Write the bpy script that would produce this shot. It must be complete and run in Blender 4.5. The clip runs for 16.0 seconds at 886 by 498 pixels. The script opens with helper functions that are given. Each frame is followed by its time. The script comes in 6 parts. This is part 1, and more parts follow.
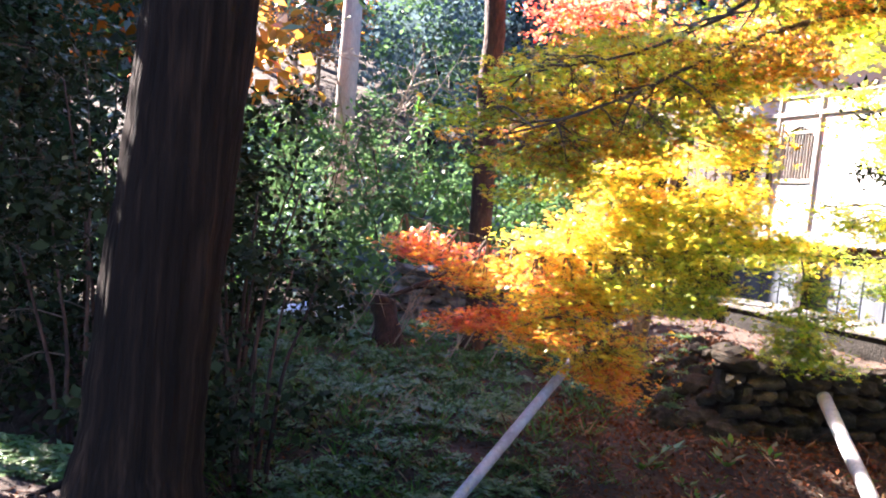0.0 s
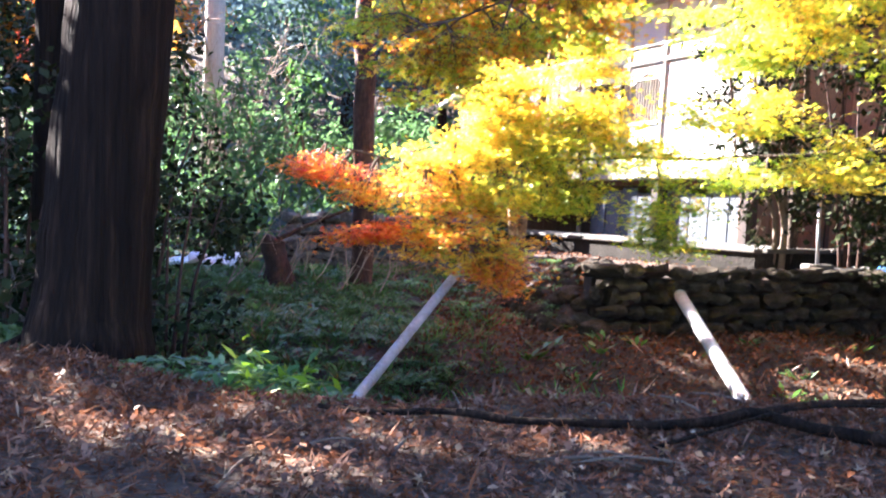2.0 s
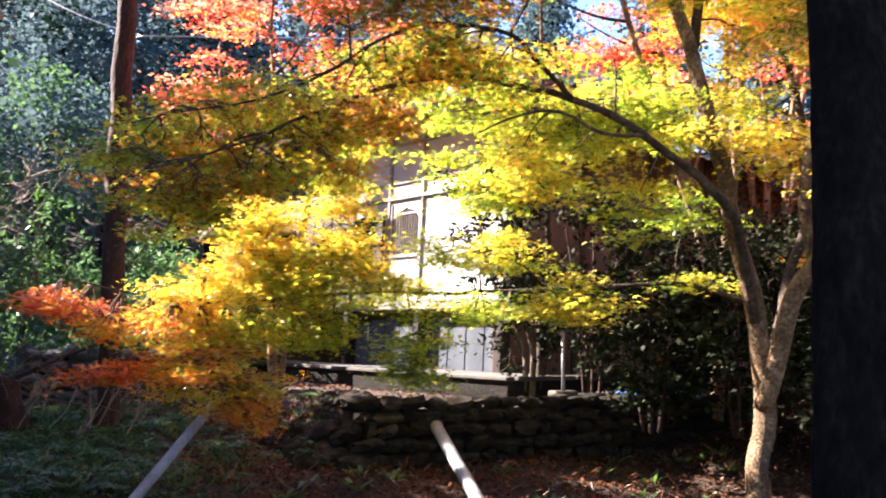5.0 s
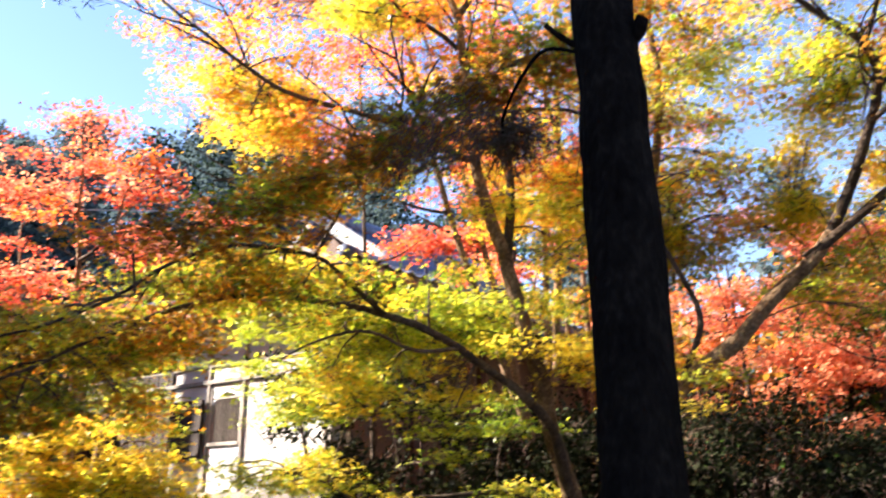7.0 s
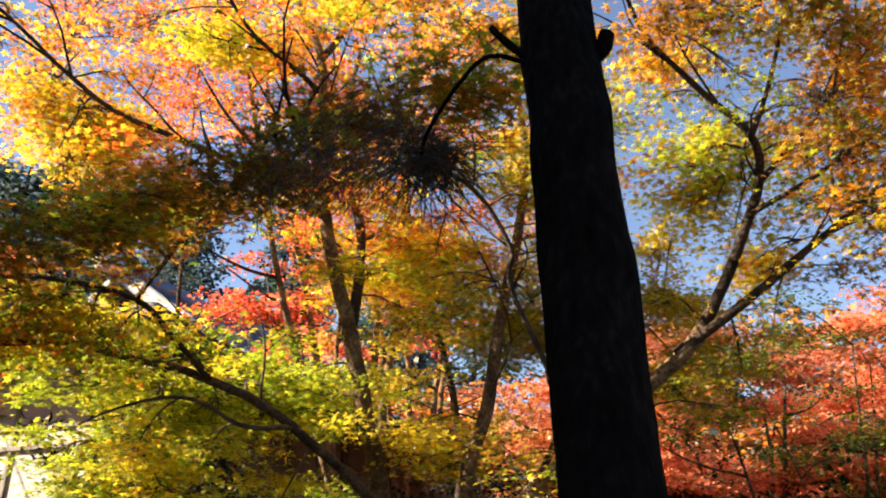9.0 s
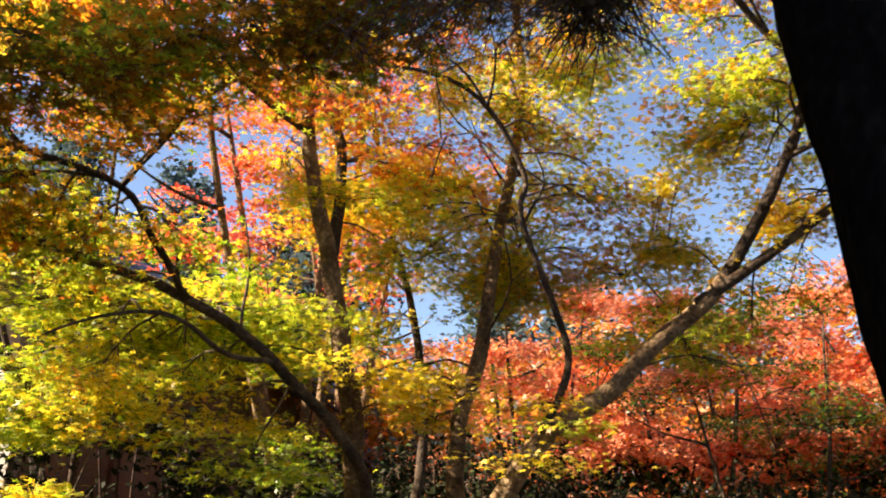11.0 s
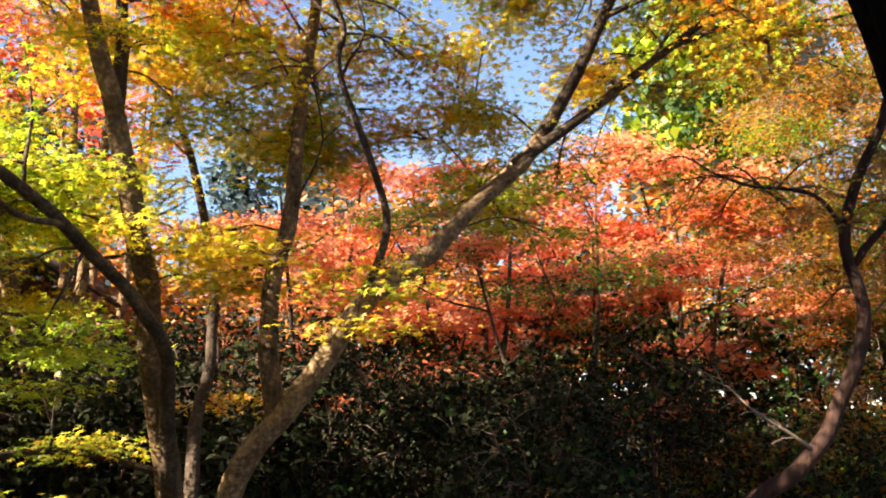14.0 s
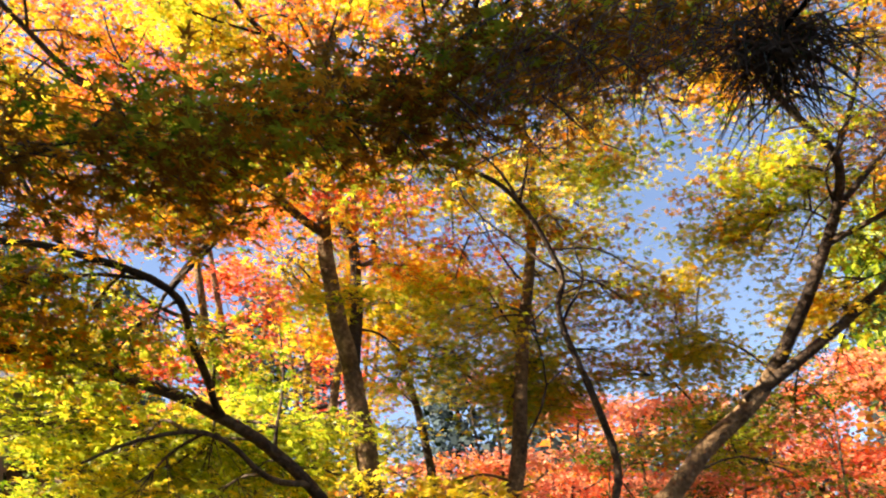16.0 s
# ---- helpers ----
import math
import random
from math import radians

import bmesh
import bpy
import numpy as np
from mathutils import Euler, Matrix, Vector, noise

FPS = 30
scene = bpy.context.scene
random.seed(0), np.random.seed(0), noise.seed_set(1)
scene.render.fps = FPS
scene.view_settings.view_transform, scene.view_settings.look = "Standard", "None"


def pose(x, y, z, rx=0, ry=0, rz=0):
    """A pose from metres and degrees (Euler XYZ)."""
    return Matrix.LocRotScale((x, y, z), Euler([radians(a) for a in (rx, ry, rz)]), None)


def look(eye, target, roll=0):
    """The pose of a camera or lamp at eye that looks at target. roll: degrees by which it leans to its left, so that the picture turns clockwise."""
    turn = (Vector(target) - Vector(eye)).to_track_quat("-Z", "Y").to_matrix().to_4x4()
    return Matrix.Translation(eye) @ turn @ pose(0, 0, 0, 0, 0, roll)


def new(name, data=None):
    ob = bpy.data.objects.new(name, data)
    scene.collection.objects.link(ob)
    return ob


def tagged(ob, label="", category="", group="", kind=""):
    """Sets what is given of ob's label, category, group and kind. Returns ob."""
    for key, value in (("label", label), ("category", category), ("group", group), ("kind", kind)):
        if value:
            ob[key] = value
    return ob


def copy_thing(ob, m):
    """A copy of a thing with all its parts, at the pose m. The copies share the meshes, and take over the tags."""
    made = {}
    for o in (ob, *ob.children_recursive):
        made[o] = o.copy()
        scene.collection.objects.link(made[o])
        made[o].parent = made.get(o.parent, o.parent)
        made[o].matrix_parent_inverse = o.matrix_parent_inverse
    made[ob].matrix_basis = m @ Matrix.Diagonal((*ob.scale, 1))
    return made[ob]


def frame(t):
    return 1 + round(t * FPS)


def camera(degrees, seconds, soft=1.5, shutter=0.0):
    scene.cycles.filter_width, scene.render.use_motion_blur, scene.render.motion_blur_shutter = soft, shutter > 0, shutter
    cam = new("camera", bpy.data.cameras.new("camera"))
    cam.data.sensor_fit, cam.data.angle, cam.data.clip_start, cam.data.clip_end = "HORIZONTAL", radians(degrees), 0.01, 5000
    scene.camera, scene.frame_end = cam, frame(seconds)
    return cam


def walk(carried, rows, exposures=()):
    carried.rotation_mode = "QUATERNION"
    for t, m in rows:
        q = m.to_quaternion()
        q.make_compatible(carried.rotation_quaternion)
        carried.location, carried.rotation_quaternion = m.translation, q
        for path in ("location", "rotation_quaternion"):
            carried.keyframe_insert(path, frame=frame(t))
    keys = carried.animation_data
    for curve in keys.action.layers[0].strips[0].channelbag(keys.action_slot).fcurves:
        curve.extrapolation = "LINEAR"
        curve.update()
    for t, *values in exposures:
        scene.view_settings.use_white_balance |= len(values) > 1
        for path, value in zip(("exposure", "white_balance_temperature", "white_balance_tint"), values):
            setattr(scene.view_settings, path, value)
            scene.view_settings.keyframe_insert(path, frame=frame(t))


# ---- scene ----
# ---------------------------------------------------------------- camera
cam = camera(52.1, 16.0, soft=1.95, shutter=0.22)
PATH = [
    (0.0, -0.089, -0.007, 1.532, 87.18, -4.20, -0.09),
    (0.5, -0.183, -0.310, 1.503, 84.04, -2.29, -0.90),
    (1.0, -0.228, -0.548, 1.329, 79.74, 0.17, -0.16),
    (1.5, -0.301, -0.607, 1.007, 80.85, -0.55, -4.17),
    (2.0, -0.387, -0.698, 0.815, 87.21, -1.88, -8.88),
    (2.5, -0.446, -0.769, 0.833, 90.51, -2.94, -10.23),
    (3.0, -0.438, -0.768, 0.828, 90.72, -2.21, -12.77),
    (3.2, -0.429, -0.766, 0.821, 90.87, -1.66, -13.39),
    (5.3, -0.098, -0.761, 0.904, 96.19, -0.92, -24.95),
    (5.5, -0.042, -0.771, 0.878, 96.35, -0.58, -26.08),
    (6.0, 0.076, -0.744, 1.145, 95.90, 0.54, -27.17),
    (6.5, 0.158, -0.732, 1.392, 99.13, 1.43, -27.19),
    (7.0, 0.153, -0.671, 1.509, 104.81, 1.06, -32.56),
    (7.5, 0.094, -0.515, 1.565, 108.13, 0.64, -40.49),
    (8.0, 0.198, -0.268, 1.563, 109.17, 0.11, -41.25),
    (8.5, 0.330, 0.000, 1.590, 110.21, -0.69, -42.65),
    (9.0, 0.388, 0.277, 1.594, 110.27, -0.41, -46.06),
    (9.5, 0.443, 0.611, 1.573, 110.00, -0.54, -49.05),
    (9.7, 0.493, 0.717, 1.591, 109.91, -0.87, -50.71),
    (11.8, 0.485, 1.832, 1.484, 107.46, -1.55, -58.07),
    (12.0, 0.515, 1.898, 1.492, 107.40, -1.25, -60.43),
    (12.5, 0.558, 1.996, 1.501, 106.39, -0.86, -63.57),
    (13.0, 0.509, 1.970, 1.481, 104.37, 0.35, -65.50),
    (13.5, 0.527, 2.059, 1.470, 102.83, 1.79, -68.91),
    (14.0, 0.574, 2.132, 1.455, 101.44, 2.84, -70.24),
    (14.5, 0.590, 2.142, 1.447, 102.61, 3.17, -69.89),
    (15.0, 0.559, 2.170, 1.488, 107.73, 3.84, -65.70),
    (15.5, 0.493, 2.203, 1.548, 112.75, 2.61, -61.08),
    (16.0, 0.433, 2.196, 1.579, 116.02, 1.80, -57.13),
]

EXPOSURES = [(0.0, 4.15, 5800, 24), (0.6, 4.15, 5700, 23), (1.2, 4.95, 5500, 21), (1.6, 4.9, 5500, 20), (2.0, 4.45, 5500, 21), (3.0, 3.85, 5400, 23), (5.5, 3.15, 5900, 22), (6.5, 3.1, 6000, 22), (7.0, 2.7, 6300, 19), (8.0, 1.95, 7000, 16), (9.5, 2.05, 7000, 15), (12.0, 2.25, 7200, 16), (14.0, 2.5, 6800, 13), (16.0, 2.3, 7300, 17)]
walk(cam, [(t, pose(x, y, z, rx, ry, rz)) for t, x, y, z, rx, ry, rz in PATH], EXPOSURES)

# ---------------------------------------------------------------- light
SUN_AZ, SUN_EL = math.atan2(-0.75, 0.66), radians(34)
SUN_WAY = Vector((math.sin(SUN_AZ) * math.cos(SUN_EL), math.cos(SUN_AZ) * math.cos(SUN_EL), math.sin(SUN_EL)))
world = bpy.data.worlds.new("sky")
scene.world = world
world.use_nodes = True
wt = world.node_tree
sky = wt.nodes.new("ShaderNodeTexSky")
sky.sky_type, sky.sun_disc = "NISHITA", False
sky.dust_density, sky.ozone_density, sky.altitude = 0.15, 2.2, 1200
sky.sun_elevation, sky.sun_rotation = SUN_EL, SUN_AZ
wt.links.new(sky.outputs[0], wt.nodes["Background"].inputs[0])
wt.nodes["Background"].inputs[1].default_value = 0.062
sun = new("sun", bpy.data.lights.new("sun", "SUN"))
sun.data.energy, sun.data.angle, sun.data.color = 5.2, radians(0.5), (1.0, 0.88, 0.67)
sun.matrix_world = look(SUN_WAY * 40, (0, 0, 0))


# ---------------------------------------------------------------- materials
def material(name, colours, rough=0.8, scale=6.0, fine=40.0, bump=0.3, bump_scale=30.0, stretch=(1, 1, 1), metal=0.0, detail=6.0, spec=0.3):
    """Colour by two scales of noise over a ramp of colours, with relief."""
    m = bpy.data.materials.new(name)
    m.use_nodes = True
    nt = m.node_tree
    n, l = nt.nodes, nt.links
    b = n["Principled BSDF"]
    co = n.new("ShaderNodeTexCoord")
    mp = n.new("ShaderNodeMapping")
    mp.inputs["Scale"].default_value = stretch
    l.new(co.outputs["Object"], mp.inputs[0])
    big, small = n.new("ShaderNodeTexNoise"), n.new("ShaderNodeTexNoise")
    big.inputs["Scale"].default_value, small.inputs["Scale"].default_value = scale, fine
    big.inputs["Detail"].default_value = small.inputs["Detail"].default_value = detail
    for x in (big, small):
        l.new(mp.outputs[0], x.inputs["Vector"])
    info = n.new("ShaderNodeObjectInfo")
    add = n.new("ShaderNodeMath")
    add.operation = "MULTIPLY_ADD"
    add.inputs[1].default_value = 0.5
    l.new(small.outputs["Fac"], add.inputs[0])
    half = n.new("ShaderNodeMath")
    half.operation = "MULTIPLY"
    half.inputs[1].default_value = 0.5
    l.new(big.outputs["Fac"], half.inputs[0])
    l.new(half.outputs[0], add.inputs[2])
    jit = n.new("ShaderNodeMath")
    jit.operation = "MULTIPLY_ADD"
    jit.inputs[1].default_value, jit.inputs[2].default_value = 0.12, -0.06
    l.new(info.outputs["Random"], jit.inputs[0])
    tot = n.new("ShaderNodeMath")
    l.new(add.outputs[0], tot.inputs[0])
    l.new(jit.outputs[0], tot.inputs[1])
    ramp = n.new("ShaderNodeValToRGB")
    els = ramp.color_ramp.elements
    for i, c in enumerate(colours):
        p = 0.3 + 0.4 * i / max(1, len(colours) - 1)
        e = els[i] if i < 2 else els.new(p)
        e.position, e.color = p, (*c, 1)
    l.new(tot.outputs[0], ramp.inputs[0])
    l.new(ramp.outputs[0], b.inputs["Base Color"])
    b.inputs["Roughness"].default_value, b.inputs["Metallic"].default_value = rough, metal
    b.inputs["Specular IOR Level"].default_value = spec
    if bump:
        rel, bp = n.new("ShaderNodeTexNoise"), n.new("ShaderNodeBump")
        rel.inputs["Scale"].default_value, rel.inputs["Detail"].default_value = bump_scale, 4
        l.new(mp.outputs[0], rel.inputs["Vector"])
        l.new(rel.outputs["Fac"], bp.inputs["Height"])
        bp.inputs["Strength"].default_value, bp.inputs["Distance"].default_value = bump, 0.03
        l.new(bp.outputs[0], b.inputs["Normal"])
    return m


def leaf_material(name, a, b, through_=0.66, gloss=0.02, rough=0.5):
    """A thin leaf: it scatters on its face and lets light through; each leaf takes a tone between a and b."""
    m = bpy.data.materials.new(name)
    m.use_nodes = True
    nt = m.node_tree
    n, l = nt.nodes, nt.links
    n.remove(n["Principled BSDF"])
    geo = n.new("ShaderNodeNewGeometry")
    ramp = n.new("ShaderNodeValToRGB")
    ramp.color_ramp.elements[0].color, ramp.color_ramp.elements[1].color = (*a, 1), (*b, 1)
    l.new(geo.outputs["Random Per Island"], ramp.inputs[0])
    d, t, g = n.new("ShaderNodeBsdfDiffuse"), n.new("ShaderNodeBsdfTranslucent"), n.new("ShaderNodeBsdfGlossy")
    l.new(ramp.outputs[0], d.inputs[0])
    l.new(ramp.outputs[0], t.inputs[0])
    g.inputs["Roughness"].default_value = rough
    m1, m2 = n.new("ShaderNodeMixShader"), n.new("ShaderNodeMixShader")
    m1.inputs[0].default_value, m2.inputs[0].default_value = through_, gloss
    l.new(d.outputs[0], m1.inputs[1])
    l.new(t.outputs[0], m1.inputs[2])
    l.new(m1.outputs[0], m2.inputs[1])
    fr = n.new("ShaderNodeFresnel")
    fr.inputs[0].default_value = 1.4
    mul = n.new("ShaderNodeMath")
    mul.operation = "MULTIPLY"
    mul.inputs[1].default_value = gloss * 5
    l.new(fr.outputs[0], mul.inputs[0])
    l.new(mul.outputs[0], m2.inputs[0])
    l.new(g.outputs[0], m2.inputs[2])
    l.new(m2.outputs[0], n["Material Output"].inputs[0])
    return m


LEAVES = {
    "green": leaf_material("leaf_green", (0.10, 0.20, 0.014), (0.29, 0.41, 0.022)),
    "lime": leaf_material("leaf_lime", (0.35, 0.46, 0.03), (0.60, 0.63, 0.055)),
    "yellow": leaf_material("leaf_yellow", (0.74, 0.56, 0.03), (0.90, 0.74, 0.07)),
    "amber": leaf_material("leaf_amber", (0.74, 0.32, 0.02), (0.87, 0.45, 0.035)),
    "orange": leaf_material("leaf_orange", (0.72, 0.17, 0.025), (0.86, 0.29, 0.045)),
    "red": leaf_material("leaf_red", (0.58, 0.07, 0.04), (0.78, 0.18, 0.09)),
    "coral": leaf_material("leaf_coral", (0.92, 0.31, 0.15), (0.97, 0.46, 0.26), 0.5),
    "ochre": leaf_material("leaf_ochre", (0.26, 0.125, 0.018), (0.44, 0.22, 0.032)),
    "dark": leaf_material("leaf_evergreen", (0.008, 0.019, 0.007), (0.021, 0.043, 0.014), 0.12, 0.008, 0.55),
    # camellia: tone lowered to near black to stand in for shade
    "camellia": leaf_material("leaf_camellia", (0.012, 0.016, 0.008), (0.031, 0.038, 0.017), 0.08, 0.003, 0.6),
    "fern": leaf_material("leaf_fern", (0.028, 0.080, 0.015), (0.10, 0.20, 0.035), 0.4, 0.02),
    "conifer": leaf_material("leaf_conifer", (0.02, 0.05, 0.025), (0.05, 0.09, 0.04), 0.2, 0.03),
    # hill: distance haze painted into the foliage as a blue-grey tint
    "hill": leaf_material("leaf_hill_hazed", (0.055, 0.085, 0.095), (0.105, 0.15, 0.16), 0.4, 0.0),
    "bamboo": leaf_material("leaf_bamboo", (0.055, 0.11, 0.042), (0.10, 0.175, 0.07), 0.5, 0.0),
    "litter": leaf_material("leaf_litter", (0.052, 0.028, 0.020), (0.21, 0.115, 0.078), 0.1, 0.0),
    "litter_red": leaf_material("leaf_litter_russet", (0.055, 0.021, 0.011), (0.17, 0.065, 0.030), 0.15, 0.0),
    "straw": leaf_material("leaf_straw", (0.17, 0.105, 0.058), (0.31, 0.21, 0.13), 0.2, 0.01),
    "needle_brown": leaf_material("needle_brown", (0.060, 0.028, 0.017), (0.16, 0.078, 0.045), 0.15, 0.0),
}
KINDS = list(LEAVES)
BARK_MAPLE = material("bark_maple", [(0.035, 0.021, 0.011), (0.17, 0.105, 0.056), (0.46, 0.32, 0.18)], 0.85, 7, 34, 0.9, 40)
BARK_LIMB = material("bark_maple_limb", [(0.016, 0.011, 0.008), (0.055, 0.037, 0.026), (0.15, 0.105, 0.07)], 0.85, 8, 36, 0.8, 40)
# Cedar and pine bark held near black, painting shade onto the trunks.
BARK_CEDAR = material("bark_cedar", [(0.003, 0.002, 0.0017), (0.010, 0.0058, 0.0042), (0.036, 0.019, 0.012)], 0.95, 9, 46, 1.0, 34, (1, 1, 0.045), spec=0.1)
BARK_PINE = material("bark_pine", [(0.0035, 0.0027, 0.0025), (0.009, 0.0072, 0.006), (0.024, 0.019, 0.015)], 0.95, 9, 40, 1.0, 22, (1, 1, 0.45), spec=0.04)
BARK_RED = material("bark_red_pine", [(0.014, 0.008, 0.007), (0.042, 0.020, 0.015), (0.095, 0.050, 0.035)], 0.9, 8, 30, 0.9, 20, (1, 1, 0.4))
TWIG = material("twig_bark", [(0.05, 0.035, 0.025), (0.10, 0.07, 0.05), (0.16, 0.12, 0.09)], 0.85, 10, 60, 0.2, 60)
DEADWOOD = material("dead_wood", [(0.10, 0.075, 0.055), (0.22, 0.17, 0.13), (0.36, 0.30, 0.24)], 0.9, 8, 50, 0.4, 40, (1, 1, 0.3))
SOIL = material("soil", [(0.014, 0.010, 0.007), (0.036, 0.023, 0.016), (0.07, 0.044, 0.03)], 0.95, 1.3, 26, 0.9, 24)
ASPHALT = material("asphalt", [(0.060, 0.050, 0.043), (0.11, 0.092, 0.078), (0.20, 0.165, 0.14)], 0.9, 2.0, 160, 0.5, 180)
STONE = material("wall_stone", [(0.009, 0.007, 0.005), (0.030, 0.023, 0.016), (0.095, 0.076, 0.056)], 0.92, 3.0, 24, 1.0, 26, spec=0.15)
# Riser stone coloured almost black to paint the shade below the kerb.
SHADED_RISER = material("shaded_stone", [(0.007, 0.006, 0.0055), (0.016, 0.014, 0.012), (0.034, 0.030, 0.026)], 0.9, 3, 30, 0.6, 30, spec=0.1)
FAR_STONE = material("far_stone", [(0.05, 0.05, 0.05), (0.12, 0.12, 0.115), (0.24, 0.24, 0.23)], 0.92, 3.0, 24, 1.0, 26, spec=0.15)
POLE_GREY = material("weathered_pole", [(0.13, 0.11, 0.095), (0.20, 0.175, 0.15), (0.28, 0.25, 0.22)], 0.9, 3, 40, 0.2, 50, (1, 1, 0.2))
SLAB = material("slab_stone", [(0.045, 0.043, 0.040), (0.085, 0.082, 0.077), (0.14, 0.137, 0.13)], 0.8, 3, 50, 0.2, 60)
CONCRETE = material("concrete", [(0.035, 0.030, 0.026), (0.065, 0.058, 0.050), (0.12, 0.108, 0.095)], 0.85, 4, 60, 0.2, 60)
# White plaster greyed in colour to stand in for eave and leaf shade.
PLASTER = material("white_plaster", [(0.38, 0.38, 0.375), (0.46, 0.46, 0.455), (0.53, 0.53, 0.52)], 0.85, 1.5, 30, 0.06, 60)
# Tan plaster for the walls away from the sun, shade put into its tone.
SHADED_TAN_PLASTER = material("shaded_tan_plaster", [(0.10, 0.065, 0.04), (0.16, 0.105, 0.065), (0.22, 0.15, 0.095)], 0.9, 1.5, 30, 0.1, 60)
OLD_WOOD = material("weathered_wood", [(0.11, 0.10, 0.09), (0.24, 0.22, 0.20), (0.38, 0.36, 0.33)], 0.8, 4, 40, 0.3, 40, (1, 1, 0.15))
DARK_WOOD = material("dark_stained_wood", [(0.035, 0.018, 0.012), (0.075, 0.035, 0.022), (0.12, 0.06, 0.04)], 0.7, 4, 40, 0.3, 40, (1, 1, 0.15))
TILE = material("roof_tile_clay", [(0.045, 0.065, 0.12), (0.08, 0.11, 0.19), (0.15, 0.19, 0.29)], 0.45, 5, 40, 0.1, 60, spec=0.5)
# Pale PVC toned down to stand in for maple shade on the pole.
PALE_PIPE = material("pale_pvc", [(0.20, 0.195, 0.20), (0.30, 0.295, 0.295), (0.42, 0.41, 0.41)], 0.5, 5, 30, 0.08, 60, (1, 1, 0.25))
GREY_PIPE = material("grey_pole_paint", [(0.20, 0.19, 0.21), (0.31, 0.30, 0.33), (0.42, 0.41, 0.44)], 0.5, 6, 30, 0.1, 60, (1, 1, 0.25))
# The blue tint puts sky-lit shade into the white board's colour.
PAPER = material("white_board", [(0.60, 0.65, 0.72), (0.68, 0.72, 0.78), (0.74, 0.78, 0.82)], 0.7, 2, 40, 0.03, 60)
# Wood coloured near black, standing in for leaf shade on the boards.
SHADE_DARK_WOOD = material("shade_dark_wood", [(0.006, 0.0035, 0.0028), (0.015, 0.008, 0.006), (0.030, 0.016, 0.012)], 0.75, 4, 40, 0.3, 40, (1, 1, 0.15))
FRONT_WOOD = material("tan_boards", [(0.075, 0.046, 0.028), (0.13, 0.080, 0.050), (0.20, 0.128, 0.082)], 0.8, 3, 40, 0.3, 40, (1, 1, 0.15))
BLUE_BOARD = material("blue_grey_boards", [(0.028, 0.034, 0.044), (0.048, 0.057, 0.072), (0.080, 0.092, 0.112)], 0.8, 3, 40, 0.2, 40, (1, 1, 0.2))
# Dark colour that paints the shade of the room and below the floor.
DIM = material("interior_shade", [(0.015, 0.014, 0.013), (0.025, 0.022, 0.02), (0.04, 0.035, 0.03)], 0.9, 2, 30, 0)
TARP = material("blue_tarp", [(0.02, 0.08, 0.28), (0.04, 0.15, 0.45), (0.10, 0.26, 0.60)], 0.45, 6, 40, 0.3, 20)
GALV = material("galvanised_steel", [(0.30, 0.31, 0.33), (0.42, 0.43, 0.45), (0.55, 0.56, 0.58)], 0.4, 10, 60, 0.05, 80, metal=0.7)


# ---------------------------------------------------------------- mesh helpers
def attach(ob, parent):
    """Hangs ob, built in the world's metres, under its thing or part."""
    if parent is not None:
        m, up = parent.matrix_basis.copy(), parent.parent
        if up is not None:
            m = up.matrix_basis @ parent.matrix_parent_inverse @ m
        ob.parent, ob.matrix_parent_inverse = parent, m.inverted()


def mesh_object(name, verts, faces, mats, parent=None, label="", index=None, smooth=False):
    me = bpy.data.meshes.new(name)
    me.from_pydata([tuple(v) for v in verts], [], [tuple(f) for f in faces])
    for m in mats if isinstance(mats, (list, tuple)) else [mats]:
        me.materials.append(m)
    if index is not None:
        me.polygons.foreach_set("material_index", index)
    if smooth:
        me.polygons.foreach_set("use_smooth", [True] * len(me.polygons))
    ob = new(name, me)
    attach(ob, parent)
    if label:
        ob["label"] = label
    return ob


def part(name, bm, mat, parent=None, label="", smooth=False):
    me = bpy.data.meshes.new(name)
    bm.to_mesh(me)
    bm.free()
    me.materials.append(mat)
    if smooth:
        me.polygons.foreach_set("use_smooth", [True] * len(me.polygons))
    ob = new(name, me)
    attach(ob, parent)
    if label:
        ob["label"] = label
    return ob


def empty(name, at, label, category, group="", kind="", rz=0.0):
    ob = new(name)
    ob.matrix_basis = pose(*at, 0, 0, rz)
    return tagged(ob, label, category, group, kind)


def box(w, d, h, at=(0, 0, 0), bevel=0.0, turn=None):
    """A box w x d x h whose base centre is at at."""
    bm = bmesh.new()
    bmesh.ops.create_cube(bm, size=1)
    bmesh.ops.scale(bm, vec=(w, d, h), verts=bm.verts)
    bmesh.ops.translate(bm, vec=(0, 0, h / 2), verts=bm.verts)
    if bevel:
        bmesh.ops.bevel(bm, geom=bm.edges[:], offset=bevel, segments=1, affect="EDGES")
    if turn:
        bmesh.ops.rotate(bm, verts=bm.verts, cent=(0, 0, 0), matrix=turn)
    bmesh.ops.translate(bm, vec=at, verts=bm.verts)
    return bm


def smooth_path(pts, per=5):
    """Catmull-Rom through pts."""
    p = [Vector(q) for q in pts]
    if len(p) < 3:
        return [p[0].lerp(p[-1], i / per) for i in range(per + 1)]
    p = [p[0] * 2 - p[1], *p, p[-1] * 2 - p[-2]]
    out = []
    for i in range(1, len(p) - 2):
        a, b, c, d = p[i - 1:i + 3]
        for k in range(per):
            t = k / per
            out.append(0.5 * (2 * b + (c - a) * t + (2 * a - 5 * b + 4 * c - d) * t * t + (3 * b - a - 3 * c + d) * t ** 3))
    out.append(p[-2])
    return out


